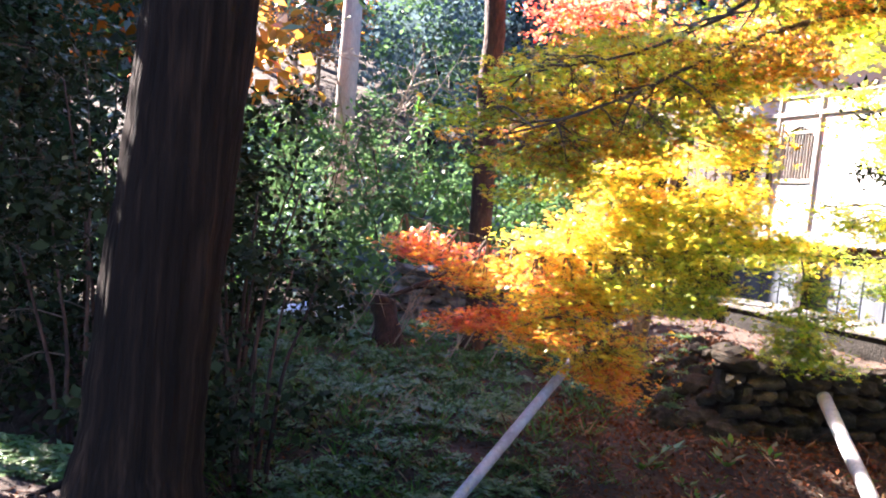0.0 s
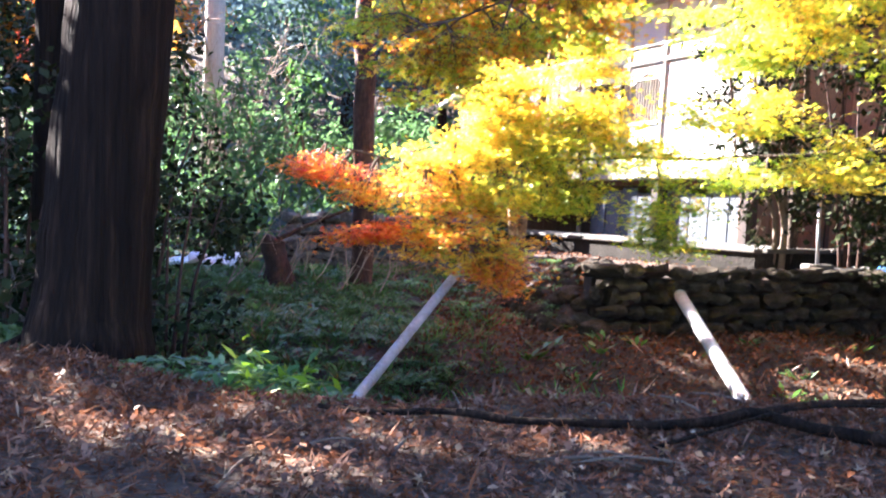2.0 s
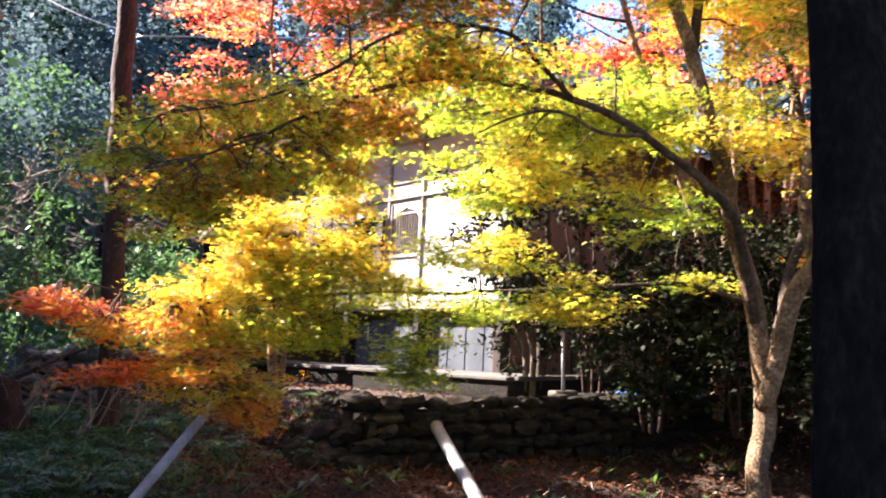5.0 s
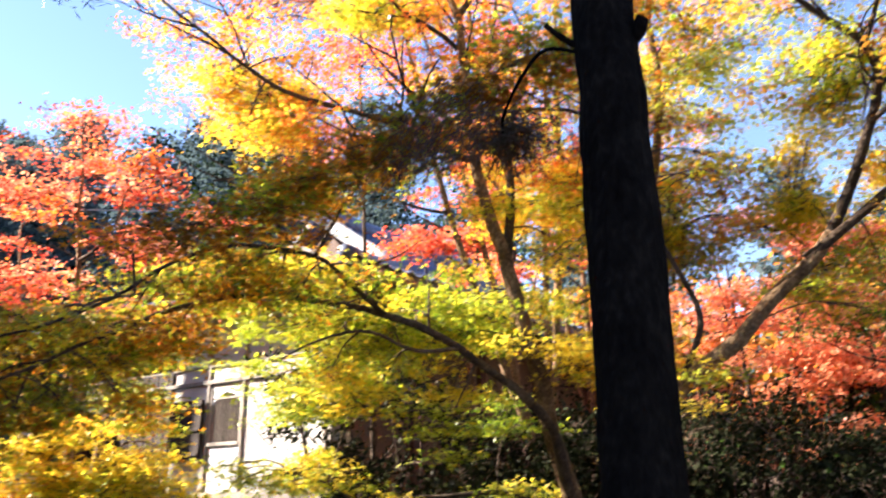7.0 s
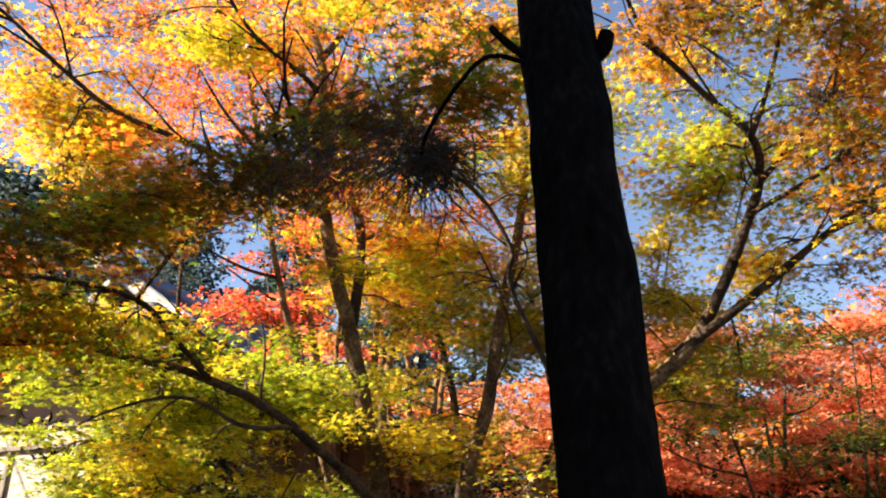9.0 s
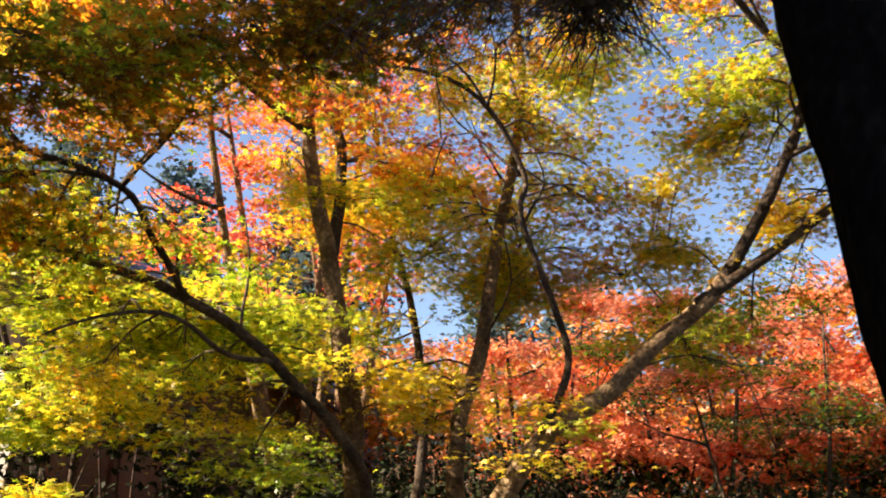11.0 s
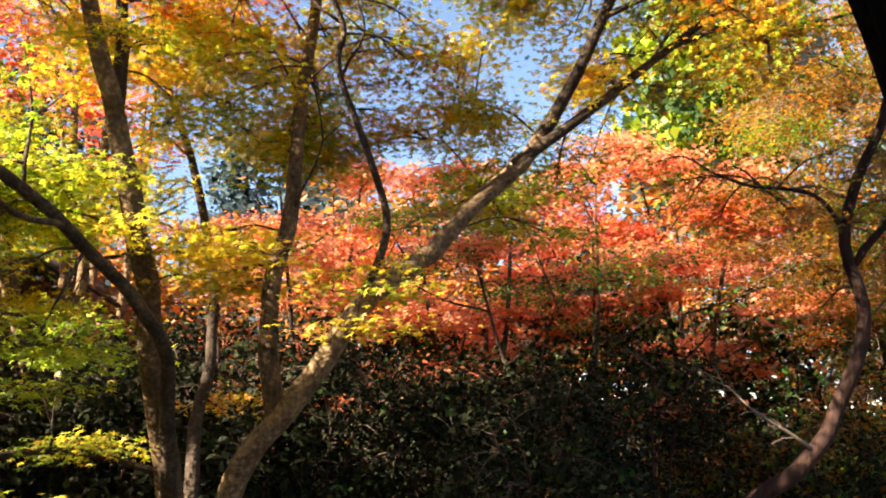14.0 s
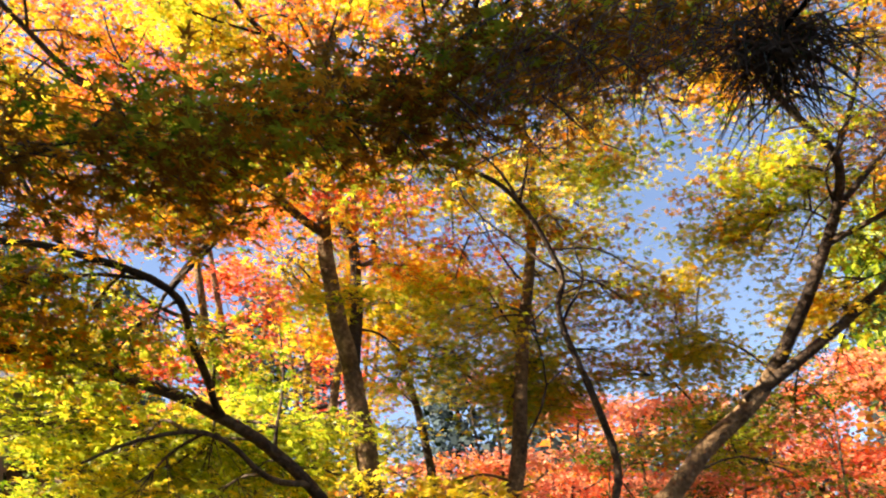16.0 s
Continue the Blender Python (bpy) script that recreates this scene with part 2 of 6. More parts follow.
class Shape:
    """Vertices and faces gathered for one mesh."""

    def __init__(self):
        self.v, self.f = [], []

    def tube(self, path, r0, r1, sides=8, rough=0.0, power=1.0, seed=0.0, flare=0.0, ribs=0.0):
        base, n = len(self.v), len(path)
        far = [0.0]
        for p, q in zip(path, path[1:]):
            far.append(far[-1] + (q - p).length)
        side = Vector((1, 0, 0))
        for i, q in enumerate(path):
            way = (path[min(i + 1, n - 1)] - path[max(i - 1, 0)]).normalized()
            side = (side - way * side.dot(way))
            side = side.normalized() if side.length > 1e-4 else way.orthogonal().normalized()
            up = way.cross(side)
            t = far[i] / (far[-1] or 1)
            r = r0 + (r1 - r0) * t ** power
            if flare:
                r *= 1 + flare * max(0.0, 1 - far[i] / 0.8) ** 2
            for k in range(sides):
                a = 2 * math.pi * k / sides
                d = side * math.cos(a) + up * math.sin(a)
                rr = r
                if rough:
                    rr *= 1 + rough * noise.noise((q + d * 0.3) * 5 + Vector((seed, seed, 0))) + 0.5 * rough * noise.noise((q + d * r) * 16)
                    if flare:
                        rr *= 1 + 0.25 * flare * max(0.0, 1 - far[i] / 0.8) ** 2 * math.sin(a * 5 + seed)
                if ribs:
                    rr *= 1 + ribs * noise.noise(Vector((d.x * 7, d.y * 7, q.z * 0.55 + seed))) + 0.6 * ribs * noise.noise(Vector((d.x * 17, d.y * 17, q.z * 1.1)))
                self.v.append(q + d * rr)
        for i in range(n - 1):
            for k in range(sides):
                k2 = (k + 1) % sides
                self.f.append((base + i * sides + k, base + i * sides + k2, base + (i + 1) * sides + k2, base + (i + 1) * sides + k))
        if sides > 4:
            self.f.append(tuple(base + (n - 1) * sides + k for k in range(sides)))
            self.f.append(tuple(base + k for k in reversed(range(sides))))

    def make(self, name, mat, parent=None, label="", smooth=True):
        ob = mesh_object(name, self.v, self.f, mat, parent, label, smooth=smooth)
        return ob


# leaf outlines: (vertices, faces), unit length, in the leaf's plane
def palmate():
    v, f = [], []
    for ang, ln in ((-108, 0.6), (-54, 0.88), (0, 1.0), (54, 0.88), (108, 0.6)):
        a = radians(ang)
        d, s = Vector((math.sin(a), math.cos(a), 0)), Vector((math.cos(a), -math.sin(a), 0))
        i, w = len(v), 0.16 * (0.6 + 0.4 * ln)
        v += [tuple(d * 0.08 - s * w + Vector((0, 0, 0.03))), tuple(d * ln + Vector((0, 0, -0.12))), tuple(d * 0.08 + s * w + Vector((0, 0, 0.03)))]
        f.append((i, i + 1, i + 2))
    return np.array(v), f


def oval(w=0.32, fold=0.06):
    return np.array([(0, 0, 0), (-w, 0.5, fold), (0, 1.0, -0.05), (w, 0.5, fold)]), [(0, 1, 2, 3)]


def blade(w=0.06):
    return np.array([(-w, 0, 0), (w, 0, 0), (0.02, 1.0, -0.1)]), [(0, 1, 2)]


OUTLINE = {"palmate": palmate(), "oval": oval(), "broad": oval(0.42, 0.08), "slim": oval(0.16, 0.04), "blade": blade(), "needle": oval(0.05, 0.0), "thread": oval(0.014, 0.0)}
RNG = np.random.default_rng(7)


class Crown:
    """Leaves gathered for one mesh, and the fine twigs that carry them."""

    def __init__(self, outline="palmate"):
        self.at, self.up, self.size, self.kind, self.head = [], [], [], [], []
        self.outline, self.twigs = outline, Shape()

    def leaves(self, at, size, kinds, tilt=0.6, spread=0.3, up=(0, 0, 1), heading=None):
        n = len(at)
        self.at.append(at)
        u = np.array(up) + RNG.normal(0, tilt, (n, 3))
        self.up.append(u / np.linalg.norm(u, axis=1, keepdims=True))
        self.size.append(size * RNG.uniform(1 - spread, 1 + spread, n))
        names, weights = zip(*kinds.items())
        w = np.array(weights) / sum(weights)
        self.kind.append(RNG.choice([KINDS.index(k) for k in names], n, p=w))
        self.head.append(RNG.normal(0, 1, (n, 3)) if heading is None else np.array(heading) + RNG.normal(0, 0.35, (n, 3)))

    def spray(self, host, centre, radii, n, kinds, size=0.062, tilt=0.42, per=13, twig=0.006, layer=0.035, puff=0.10):
        """A flat spray of leaves round centre, fed from host."""
        host, centre, radii = Vector(host), Vector(centre), np.array(radii)
        if twig:
            mid = host.lerp(centre, 0.5) + Vector((0, 0, 0.12 * (centre - host).length))
            stem = smooth_path([host, mid, centre], 3)
            self.twigs.tube(stem, twig * 1.7, twig * 0.7, 4)
        k = max(2, n // per)
        d = RNG.normal(0, 1, (k, 3))
        d /= np.linalg.norm(d, axis=1, keepdims=True)
        tips = np.array(centre) + d * radii * (RNG.uniform(0, 1, (k, 1)) ** 0.45)
        tips[:, 2] -= 0.25 * ((tips[:, :2] - np.array(centre)[:2]) ** 2).sum(axis=1) ** 0.5 * 0.5
        if twig:
            for q in tips:
                a = stem[RNG.integers(len(stem) // 2, len(stem))]
                b = Vector(q)
                self.twigs.tube([a, b], twig * 0.55, twig * 0.2, 3)
        at = np.repeat(tips, per, axis=0) + RNG.normal(0, 1, (k * per, 3)) * np.array((puff, puff, layer))
        lead = RNG.choice(list(kinds), p=np.array(list(kinds.values())) / sum(kinds.values()))
        self.leaves(at, size, {k: w * 0.45 + (sum(kinds.values()) * 0.55 if k == lead else 0) for k, w in kinds.items()}, tilt)

    def make(self, parent, name="crown", label="", twig_mat=None):
        at, up, size = np.concatenate(self.at), np.concatenate(self.up), np.concatenate(self.size)
        kind, head = np.concatenate(self.kind), np.concatenate(self.head)
        y = head - up * (head * up).sum(axis=1, keepdims=True)
        y /= np.linalg.norm(y, axis=1, keepdims=True) + 1e-9
        x = np.cross(y, up)
        tv, tf = OUTLINE[self.outline]
        v = at[:, None, :] + size[:, None, None] * (tv[None, :, 0:1] * x[:, None, :] + tv[None, :, 1:2] * y[:, None, :] + tv[None, :, 2:3] * up[:, None, :])
        n, k = len(at), len(tv)
        corners = len(tf[0])
        faces = (np.array(tf)[None] + (np.arange(n) * k)[:, None, None]).reshape(-1)
        me = bpy.data.meshes.new(name)
        me.vertices.add(n * k)
        me.vertices.foreach_set("co", v.reshape(-1))
        me.loops.add(len(faces))
        me.loops.foreach_set("vertex_index", faces)
        nf = len(faces) // corners
        me.polygons.add(nf)
        me.polygons.foreach_set("loop_start", np.arange(nf) * corners)
        used = sorted(set(kind.tolist()))
        remap = {u: i for i, u in enumerate(used)}
        for u in used:
            me.materials.append(LEAVES[KINDS[u]])
        me.polygons.foreach_set("material_index", np.repeat([remap[q] for q in kind.tolist()], len(tf)))
        me.update(calc_edges=True)
        me.validate()
        ob = new(name, me)
        attach(ob, parent)
        tagged(ob, label, "", "", "stuff")
        if self.twigs.v:
            t = self.twigs.make("twig", twig_mat or TWIG, parent)
            tagged(t, "", "", "", "stuff")
        return ob


# ---------------------------------------------------------------- ground
def smoothstep(a, b, x):
    t = min(1.0, max(0.0, (x - a) / (b - a)))
    return t * t * (3 - 2 * t)


def lip(x):
    """How far ahead the roadside bank breaks off."""
    return 2.75 + (0.75 * -x if x < 0 else 0.04 * x) + 0.12 * math.sin(x * 2.1)


WALL_Y = 9.05


def ground_z(x, y):
    l = lip(max(-4.0, x))
    gully = -1.15 * smoothstep(l - 0.1, l + 2.6, y)
    rise = smoothstep(l + 3.0, 9.2, y)
    z = gully + rise * 0.6
    terrace = smoothstep(9.15, 9.45, y) * smoothstep(2.5, 3.2, x) * 0.62
    z += terrace
    z += smoothstep(9.0, 13.0, y) * 0.35 * (1 - smoothstep(2.5, 3.2, x))
    z += smoothstep(6.5, 9.5, x) * smoothstep(2.5, 6.0, y) * (0.15 - z) * 0.9
    z += smoothstep(19.0, 75.0, math.hypot(x - 1, y + 2)) * 16.0 * smoothstep(-0.45, 0.7, (y - 0.35 * x) / (math.hypot(x, y) + 1))
    z += 0.05 * noise.noise(Vector((x * 0.9, y * 0.9, 0))) * smoothstep(1.5, 3.5, y) + 0.02 * noise.noise(Vector((x * 3.1, y * 3.1, 4)))
    return z


def build_ground():
    xs = sorted(set(np.round(np.concatenate([np.linspace(-160, -12, 26), np.arange(-12, 16, 0.28), np.linspace(16, 160, 26)]), 3)))
    ys = sorted(set(np.round(np.concatenate([np.linspace(-120, -4, 18), np.arange(-4, 20, 0.25), np.linspace(20, 190, 30)]), 3)))
    v = [(x, y, ground_z(x, y)) for y in ys for x in xs]
    w = len(xs)
    f = [(j * w + i, j * w + i + 1, (j + 1) * w + i + 1, (j + 1) * w + i) for j in range(len(ys) - 1) for i in range(w - 1)]
    tagged(mesh_object("ground", v, f, SOIL, smooth=True), "dark soil bank and gully floor under fallen leaves", "ground", kind="structure")
    # the road's asphalt, its edge ragged
    v, f, n = [], [], 150
    for i in range(n + 1):
        x = -14 + 30 * i / n
        e = 2.08 - 0.85 * (x + 1.4) if x < -0.4 else 1.23 - 0.42 * (x + 0.4)
        e = min(e, 6.5) if x < 0 else max(e, 0.4)
        e += 0.12 * noise.noise(Vector((x * 1.7, 0, 7))) + 0.05 * noise.noise(Vector((x * 6, 0, 3)))
        v += [(x, e, -0.02), (x, e - 0.14, 0.02), (x, -7.0, 0.03)]
    for i in range(n):
        for k in range(2):
            f.append((3 * i + k, 3 * i + k + 1, 3 * i + k + 4, 3 * i + k + 3))
    tagged(mesh_object("road", v, [tuple(reversed(q)) for q in f], ASPHALT), "grey asphalt road edged with drifted leaves", "road", kind="structure")


build_ground()


def scatter(n, x0, x1, y0, y1, keep=lambda x, y: True):
    out = []
    while len(out) < n:
        x, y = RNG.uniform(x0, x1), RNG.uniform(y0, y1)
        if keep(x, y):
            out.append((x, y, ground_z(x, y)))
    return np.array(out)


# ---------------------------------------------------------------- house
HOUSE = pose(5.9, 11.5, 0.0, 0, 2.5, 18.6)  # local x runs along the shaded front, local y along the white side wall


def hw(x, y, z):
    return HOUSE @ Vector((x, y, z))


def house_box(name, w, d, h, at, mat, parent, label="", bevel=0.01):
    bm = box(w, d, h, at, bevel)
    bm.transform(HOUSE)
    return part(name, bm, mat, parent, label)


def build_house():
    h = empty("temple_house", hw(4, 4, 0.2), "old timber house with white plaster wall and blue-grey tiled roof", "house", kind="")
    # side wall: local x = 0, from y = 0 to 6.2; the window bay at y 2.6 to 3.4
    base, top = 1.5, 4.75
    house_box("wall", 0.16, 1.82, top - base, (0, 0.94, base), PLASTER, h, "sunlit white plaster wall")
    house_box("wall", 0.16, 0.86, top - 3.16, (0, 2.32, 3.16), PLASTER, h, "white plaster above the window")
    house_box("wall", 0.16, 0.86, 0.44, (0, 2.32, base), PLASTER, h, "white plaster below the board")
    house_box("wall", 0.16, 1.0, top - base, (0, 3.33, base), PLASTER, h, "white plaster behind the shutter")
    # boards past the shutter: their shade is put into the colour
    house_box("wall", 0.16, 3.3, top - base, (0, 5.55, base), SHADE_DARK_WOOD, h, "boarded wall beyond the shutter, darkened to paint shade")
    for i in range(11):
        part("board", _bx(0.03, 0.27, top - base - 0.1, (-0.095, 4.08 + 0.29 * i, base + 0.05), 0.006), SHADE_DARK_WOOD, h)
    for y in (1.87, 2.77):
        house_box("post", 0.2, 0.07, top - 1.4, (-0.02, y, 1.4), OLD_WOOD, h)
    for y in (-0.06, 1.87, 3.85):
        house_box("post", 0.2, 0.16, 1.1, (-0.02, y, 0.3), SHADE_DARK_WOOD, h)
    house_box("post", 0.2, 0.14, top - 1.4, (-0.02, 3.85, 1.4), SHADE_DARK_WOOD, h)
    house_box("post", 0.2, 0.2, top - 1.4, (-0.02, -0.06, 1.4), OLD_WOOD, h)
    house_box("lintel", 0.2, 7.3, 0.07, (-0.03, 3.4, 3.24), OLD_WOOD, h, "weathered grey lintel beam")
    house_box("beam", 0.24, 7.3, 0.17, (-0.03, 3.4, 1.34), OLD_WOOD, h, "weathered sill beam")
    house_box("rail", 0.19, 7.3, 0.05, (-0.025, 3.4, 3.52), OLD_WOOD, h)
    house_box("rail", 0.19, 7.3, 0.05, (-0.025, 3.4, 4.2), OLD_WOOD, h)
    # dark pane in place of the unlit room's shade
    win = part("window", _bx(0.05, 0.82, 0.86, (0.03, 2.32, 2.28)), DIM, h, "window behind wooden lattice, its pane painted dark as room shade")
    for i in range(11):
        y = 1.99 + 0.066 * i
        part("bar", _bx(0.03, 0.022, 0.80, (-0.05, y, 2.30)), OLD_WOOD, win)
    part("sill", _bx(0.14, 0.8, 0.06, (-0.05, 2.32, 2.23)), OLD_WOOD, win)
    part("rail", _bx(0.05, 0.78, 0.04, (-0.055, 2.32, 2.98)), OLD_WOOD, win)
    for y in (1.93, 2.71):
        part("frame", _bx(0.1, 0.05, 0.92, (-0.05, y, 2.26)), OLD_WOOD, win)
    # the pointed arch over the lattice, in white board
    for k in (-1, 1):
        bm = bmesh.new()
        prof = [(0.0, 0.22), (0.0, 0.16), (0.10, 0.13), (0.20, 0.10), (0.28, 0.05), (0.35, -0.04), (0.40, -0.04), (0.40, 0.22)]
        for x in (-0.075, -0.045):
            bm.faces.new([bm.verts.new(hw(x, 2.32 + k * a, 2.95 + b)) for a, b in prof])
        bm.verts.ensure_lookup_table()
        for q in range(8):
            bm.faces.new((bm.verts[q], bm.verts[(q + 1) % 8], bm.verts[8 + (q + 1) % 8], bm.verts[8 + q]))
        bmesh.ops.recalc_face_normals(bm, faces=bm.faces)
        part("arch", bm, PAPER, win, "white arched board over the lattice")
    # board below the window: its blue is painted sky-lit shade
    part("panel", _bx(0.04, 0.8, 0.30, (-0.06, 2.32, 1.94)), PAPER, h, "white board below the window, tinted blue for sky-lit shade")
    door = part("shutter", _bx(0.06, 0.80, 1.0, (-0.16, 3.22, 2.0)), SHADE_DARK_WOOD, h, "dark brown sliding shutter")
    for i in range(3):
        part("batten", _bx(0.03, 0.80, 0.05, (-0.205, 3.22, 2.08 + 0.40 * i)), SHADE_DARK_WOOD, door)
    # under the floor, stone footings before a dark sheet that paints the shade
    for i in range(5):
        part("footing", _bx(0.3, 0.3, 0.22, (0, -0.05 + 1.65 * i, 0.12), 0.03), STONE, h)
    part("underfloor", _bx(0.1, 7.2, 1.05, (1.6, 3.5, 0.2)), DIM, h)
    part("floor", _bx(8.9, 7.0, 0.12, (4.55, 3.6, 1.25)), DARK_WOOD, h, "dark floor boards")
    for i in range(9):
        part("underfloor_board", _bx(0.03, 0.40, 0.86 - 0.05 * (i % 3), (0.10, 0.22 + 0.42 * i, 0.36), 0.006), BLUE_BOARD, h)
    # shaded front: the plaster's darker tan carries painted shade
    part("front_wall", _bx(9.0, 0.16, 3.6, (4.6, 0.1, 1.1)), SHADED_TAN_PLASTER, h, "tan plaster front wall, shade painted into its tone")
    for i in range(6):
        part("post", _bx(0.16, 0.24, 4.35, (0.1 + 1.8 * i, 0.06, 0.3)), DARK_WOOD, h)
    part("skirting", _bx(9.0, 0.12, 1.2, (4.6, 0.02, 0.2)), FRONT_WOOD, h, "tan board skirting")
    for i in range(30):
        part("board", _bx(0.285, 0.03, 1.15, (0.25 + 0.3 * i, -0.055, 0.24), 0.006), FRONT_WOOD, h)
    part("back_wall", _bx(9.0, 0.16, 4.2, (4.6, 7.2, 0.5)), SHADED_TAN_PLASTER, h)
    part("end_wall", _bx(0.16, 7.0, 4.2, (9.1, 3.6, 0.5)), SHADED_TAN_PLASTER, h)
    build_roof(h)


def _bx(w, d, hh, at, bevel=0.008):
    bm = box(w, d, hh, at, bevel)
    bm.transform(HOUSE)
    return bm


RIDGE_Z, EAVE_Z, GABLE_X, HIP = 7.1, 4.55, 2.8, 0.52


def roof_z(t):
    return EAVE_Z + (RIDGE_Z - EAVE_Z) * t - 0.25 * math.sin(math.pi * t)


def roof_left(t):
    """Where the front slope begins: along the hip below, at the gable above."""
    return -0.9 + (GABLE_X + 0.9) * min(1.0, t / HIP)


def roof_point(s, t):
    """The front slope: s metres along the ridge, t from eave (0) to ridge (1), slightly hollow."""
    return hw(s, -1.1 + 4.7 * t, roof_z(t))


def tile_shape():
    """One pantile, 0.29 wide and 0.27 long, hollow with a rolled edge."""
    v, f = [], []
    prof = ((-0.145, 0.035), (-0.10, 0.05), (-0.06, 0.015), (0.03, 0.0), (0.10, 0.012), (0.15, 0.04))
    for y in (-0.15, 0.15):
        v += [(x, y, z + (0.03 if y < 0 else 0.0)) for x, z in prof]
    v += [(x, -0.15, z + 0.004) for x, z in prof]
    for k in range(5):
        f += [(k, k + 1, k + 7, k + 6), (k + 12, k + 13, k + 1, k)]
    return v, f


def build_roof(h):
    bm = bmesh.new()
    N = 12
    front = [[bm.verts.new(roof_point(s, j / N)) for s in (roof_left(j / N), 10.0)] for j in range(N + 1)]
    back = [[bm.verts.new(hw(s, 8.3 - 4.7 * j / N, roof_z(j / N))) for s in (roof_left(j / N), 10.0)] for j in range(N + 1)]
    side = [[bm.verts.new(hw(roof_left(j / N), y, roof_z(j / N))) for y in (-1.1 + 4.7 * j / N, 8.3 - 4.7 * j / N)] for j in range(N + 1) if j / N <= HIP + 0.01]
    for rows, flip in ((front, False), (back, True), (side, True)):
        for a, b in zip(rows, rows[1:]):
            bm.faces.new((a[0], b[0], b[1], a[1]) if flip else (a[0], a[1], b[1], b[0]))
    roof = part("roof", bm, TILE, h, "blue-grey clay tile roof")
    sol = roof.modifiers.new("thick", "SOLIDIFY")
    sol.thickness, sol.offset = 0.1, 0
    g = bmesh.new()
    for x in (GABLE_X + 0.25, GABLE_X + 0.4):
        g.faces.new([g.verts.new(hw(x, y, z)) for y, z in ((-1.1 + 4.7 * HIP, roof_z(HIP)), (8.3 - 4.7 * HIP, roof_z(HIP)), (3.6, RIDGE_Z - 0.15))])
    part("gable", g, DARK_WOOD, h, "dark boarded gable")
    for name, path, r, mat, label in (
        ("verge", [roof_point(GABLE_X, HIP + (1 - HIP) * i / 6) + Vector((0, 0, 0.12)) for i in range(7)], 0.15, PLASTER, "white plastered verge"),
        ("hip_ridge", [roof_point(roof_left(t), t) + Vector((0, 0, 0.1)) for t in (0, 0.1, 0.2, 0.3, 0.4, HIP)], 0.13, TILE, "hip ridge of stacked tiles"),
        ("ridge", [hw(GABLE_X - 0.1 + 7.3 * i / 8, 3.6, RIDGE_Z + 0.12) for i in range(9)], 0.2, TILE, "ridge of stacked tiles"),
        ("ridge_end", [hw(GABLE_X - 0.1, 3.6, RIDGE_Z + 0.02), hw(GABLE_X - 0.3, 3.6, RIDGE_Z + 0.3)], 0.26, PLASTER, "white ridge-end tile"),
        ("eave", [roof_point(-0.9 + 10.9 * i / 6, 0) - Vector((0, 0, 0.06)) for i in range(7)], 0.06, OLD_WOOD, "weathered eave board"),
    ):
        s = Shape()
        s.tube(path, r, r, 10)
        s.make(name, mat, h, label)
    for i in range(26):
        s = Shape()
        x = -0.7 + 0.42 * i
        s.tube([hw(x, -1.0, EAVE_Z - 0.1), hw(x, 0.2, EAVE_Z + 0.5)], 0.045, 0.045, 4)
        s.make("rafter", OLD_WOOD, h, smooth=False)
    tv, tf = tile_shape()
    me = bpy.data.meshes.new("tile")
    me.from_pydata(tv, [], tf)
    me.materials.append(TILE)
    slope = math.hypot(4.7, RIDGE_Z - EAVE_Z)
    rows = int(slope / 0.25)
    rest = Shape()
    for j in range(rows):
        t = (j + 0.5) / rows
        pitch = math.degrees(math.atan2(roof_z(t + 0.02) - roof_z(t - 0.02), 4.7 * 0.04))
        s = roof_left(t) + 0.2
        while s < 9.9:
            m = HOUSE @ pose(s, -1.1 + 4.7 * t, roof_z(t) + 0.06 + RNG.uniform(-0.006, 0.006), pitch, RNG.uniform(-1, 1), RNG.uniform(-1, 1))
            if t > 0.38 and 2.8 < s < 7.0:
                ob = new("tile", me)
                ob.matrix_basis = m
                attach(ob, roof)
            else:
                k = len(rest.v)
                rest.v += [m @ Vector(q) for q in tv]
                rest.f += [tuple(k + c for c in q) for q in tf]
            s += 0.275
    tagged(rest.make("tiles", TILE, h, smooth=False), kind="stuff")


build_house()

# stone platform before the house
plat = empty("stone_platform", (4.9, 10.4, 0.0), "low grey stone platform with pale kerb round the house", "platform", kind="structure")
BASE = pose(5.9, 11.5, 0.0, 0, 0, 18.6)


def plat_part(name, w, d, h, at, mat, label="", bevel=0.015):
    bm = box(w, d, h, at, bevel)
    bm.transform(BASE)
    return part(name, bm, mat, plat, label)


# this riser faces the sun, so its shade comes from the colour
plat_part("core", 9.8, 8.6, 0.46, (3.9, 3.1, -0.12), SHADED_RISER, "stone riser, its shade under the kerb painted dark", 0.02)
for i in range(7):
    plat_part("kerbstone", 0.16, 1.22, 0.06, (-0.98, -0.62 + 1.24 * i, 0.33), CONCRETE, "pale kerb stone")
for i in range(8):
    plat_part("kerbstone", 1.18, 0.16, 0.06, (-0.28 + 1.2 * i, -1.19, 0.33), CONCRETE, "pale kerb stone")
for i in range(7):
    for k in range(2):
        plat_part("slab", 0.42, 1.2, 0.05, (-0.66 + 0.44 * k, -0.5 + 1.24 * i, 0.34), SLAB)
step_block = empty("stone_path", (7.5, 10.3, 0.1), "flat stone path along the house front", "path", kind="structure")
for i in range(7):
    part("flagstone", box(0.8, 0.5, 0.12, (6.3 + 0.86 * i, 9.75 + 0.05 * math.sin(i * 2.3) + 0.2 * i, 0.06), 0.03), SLAB, step_block)


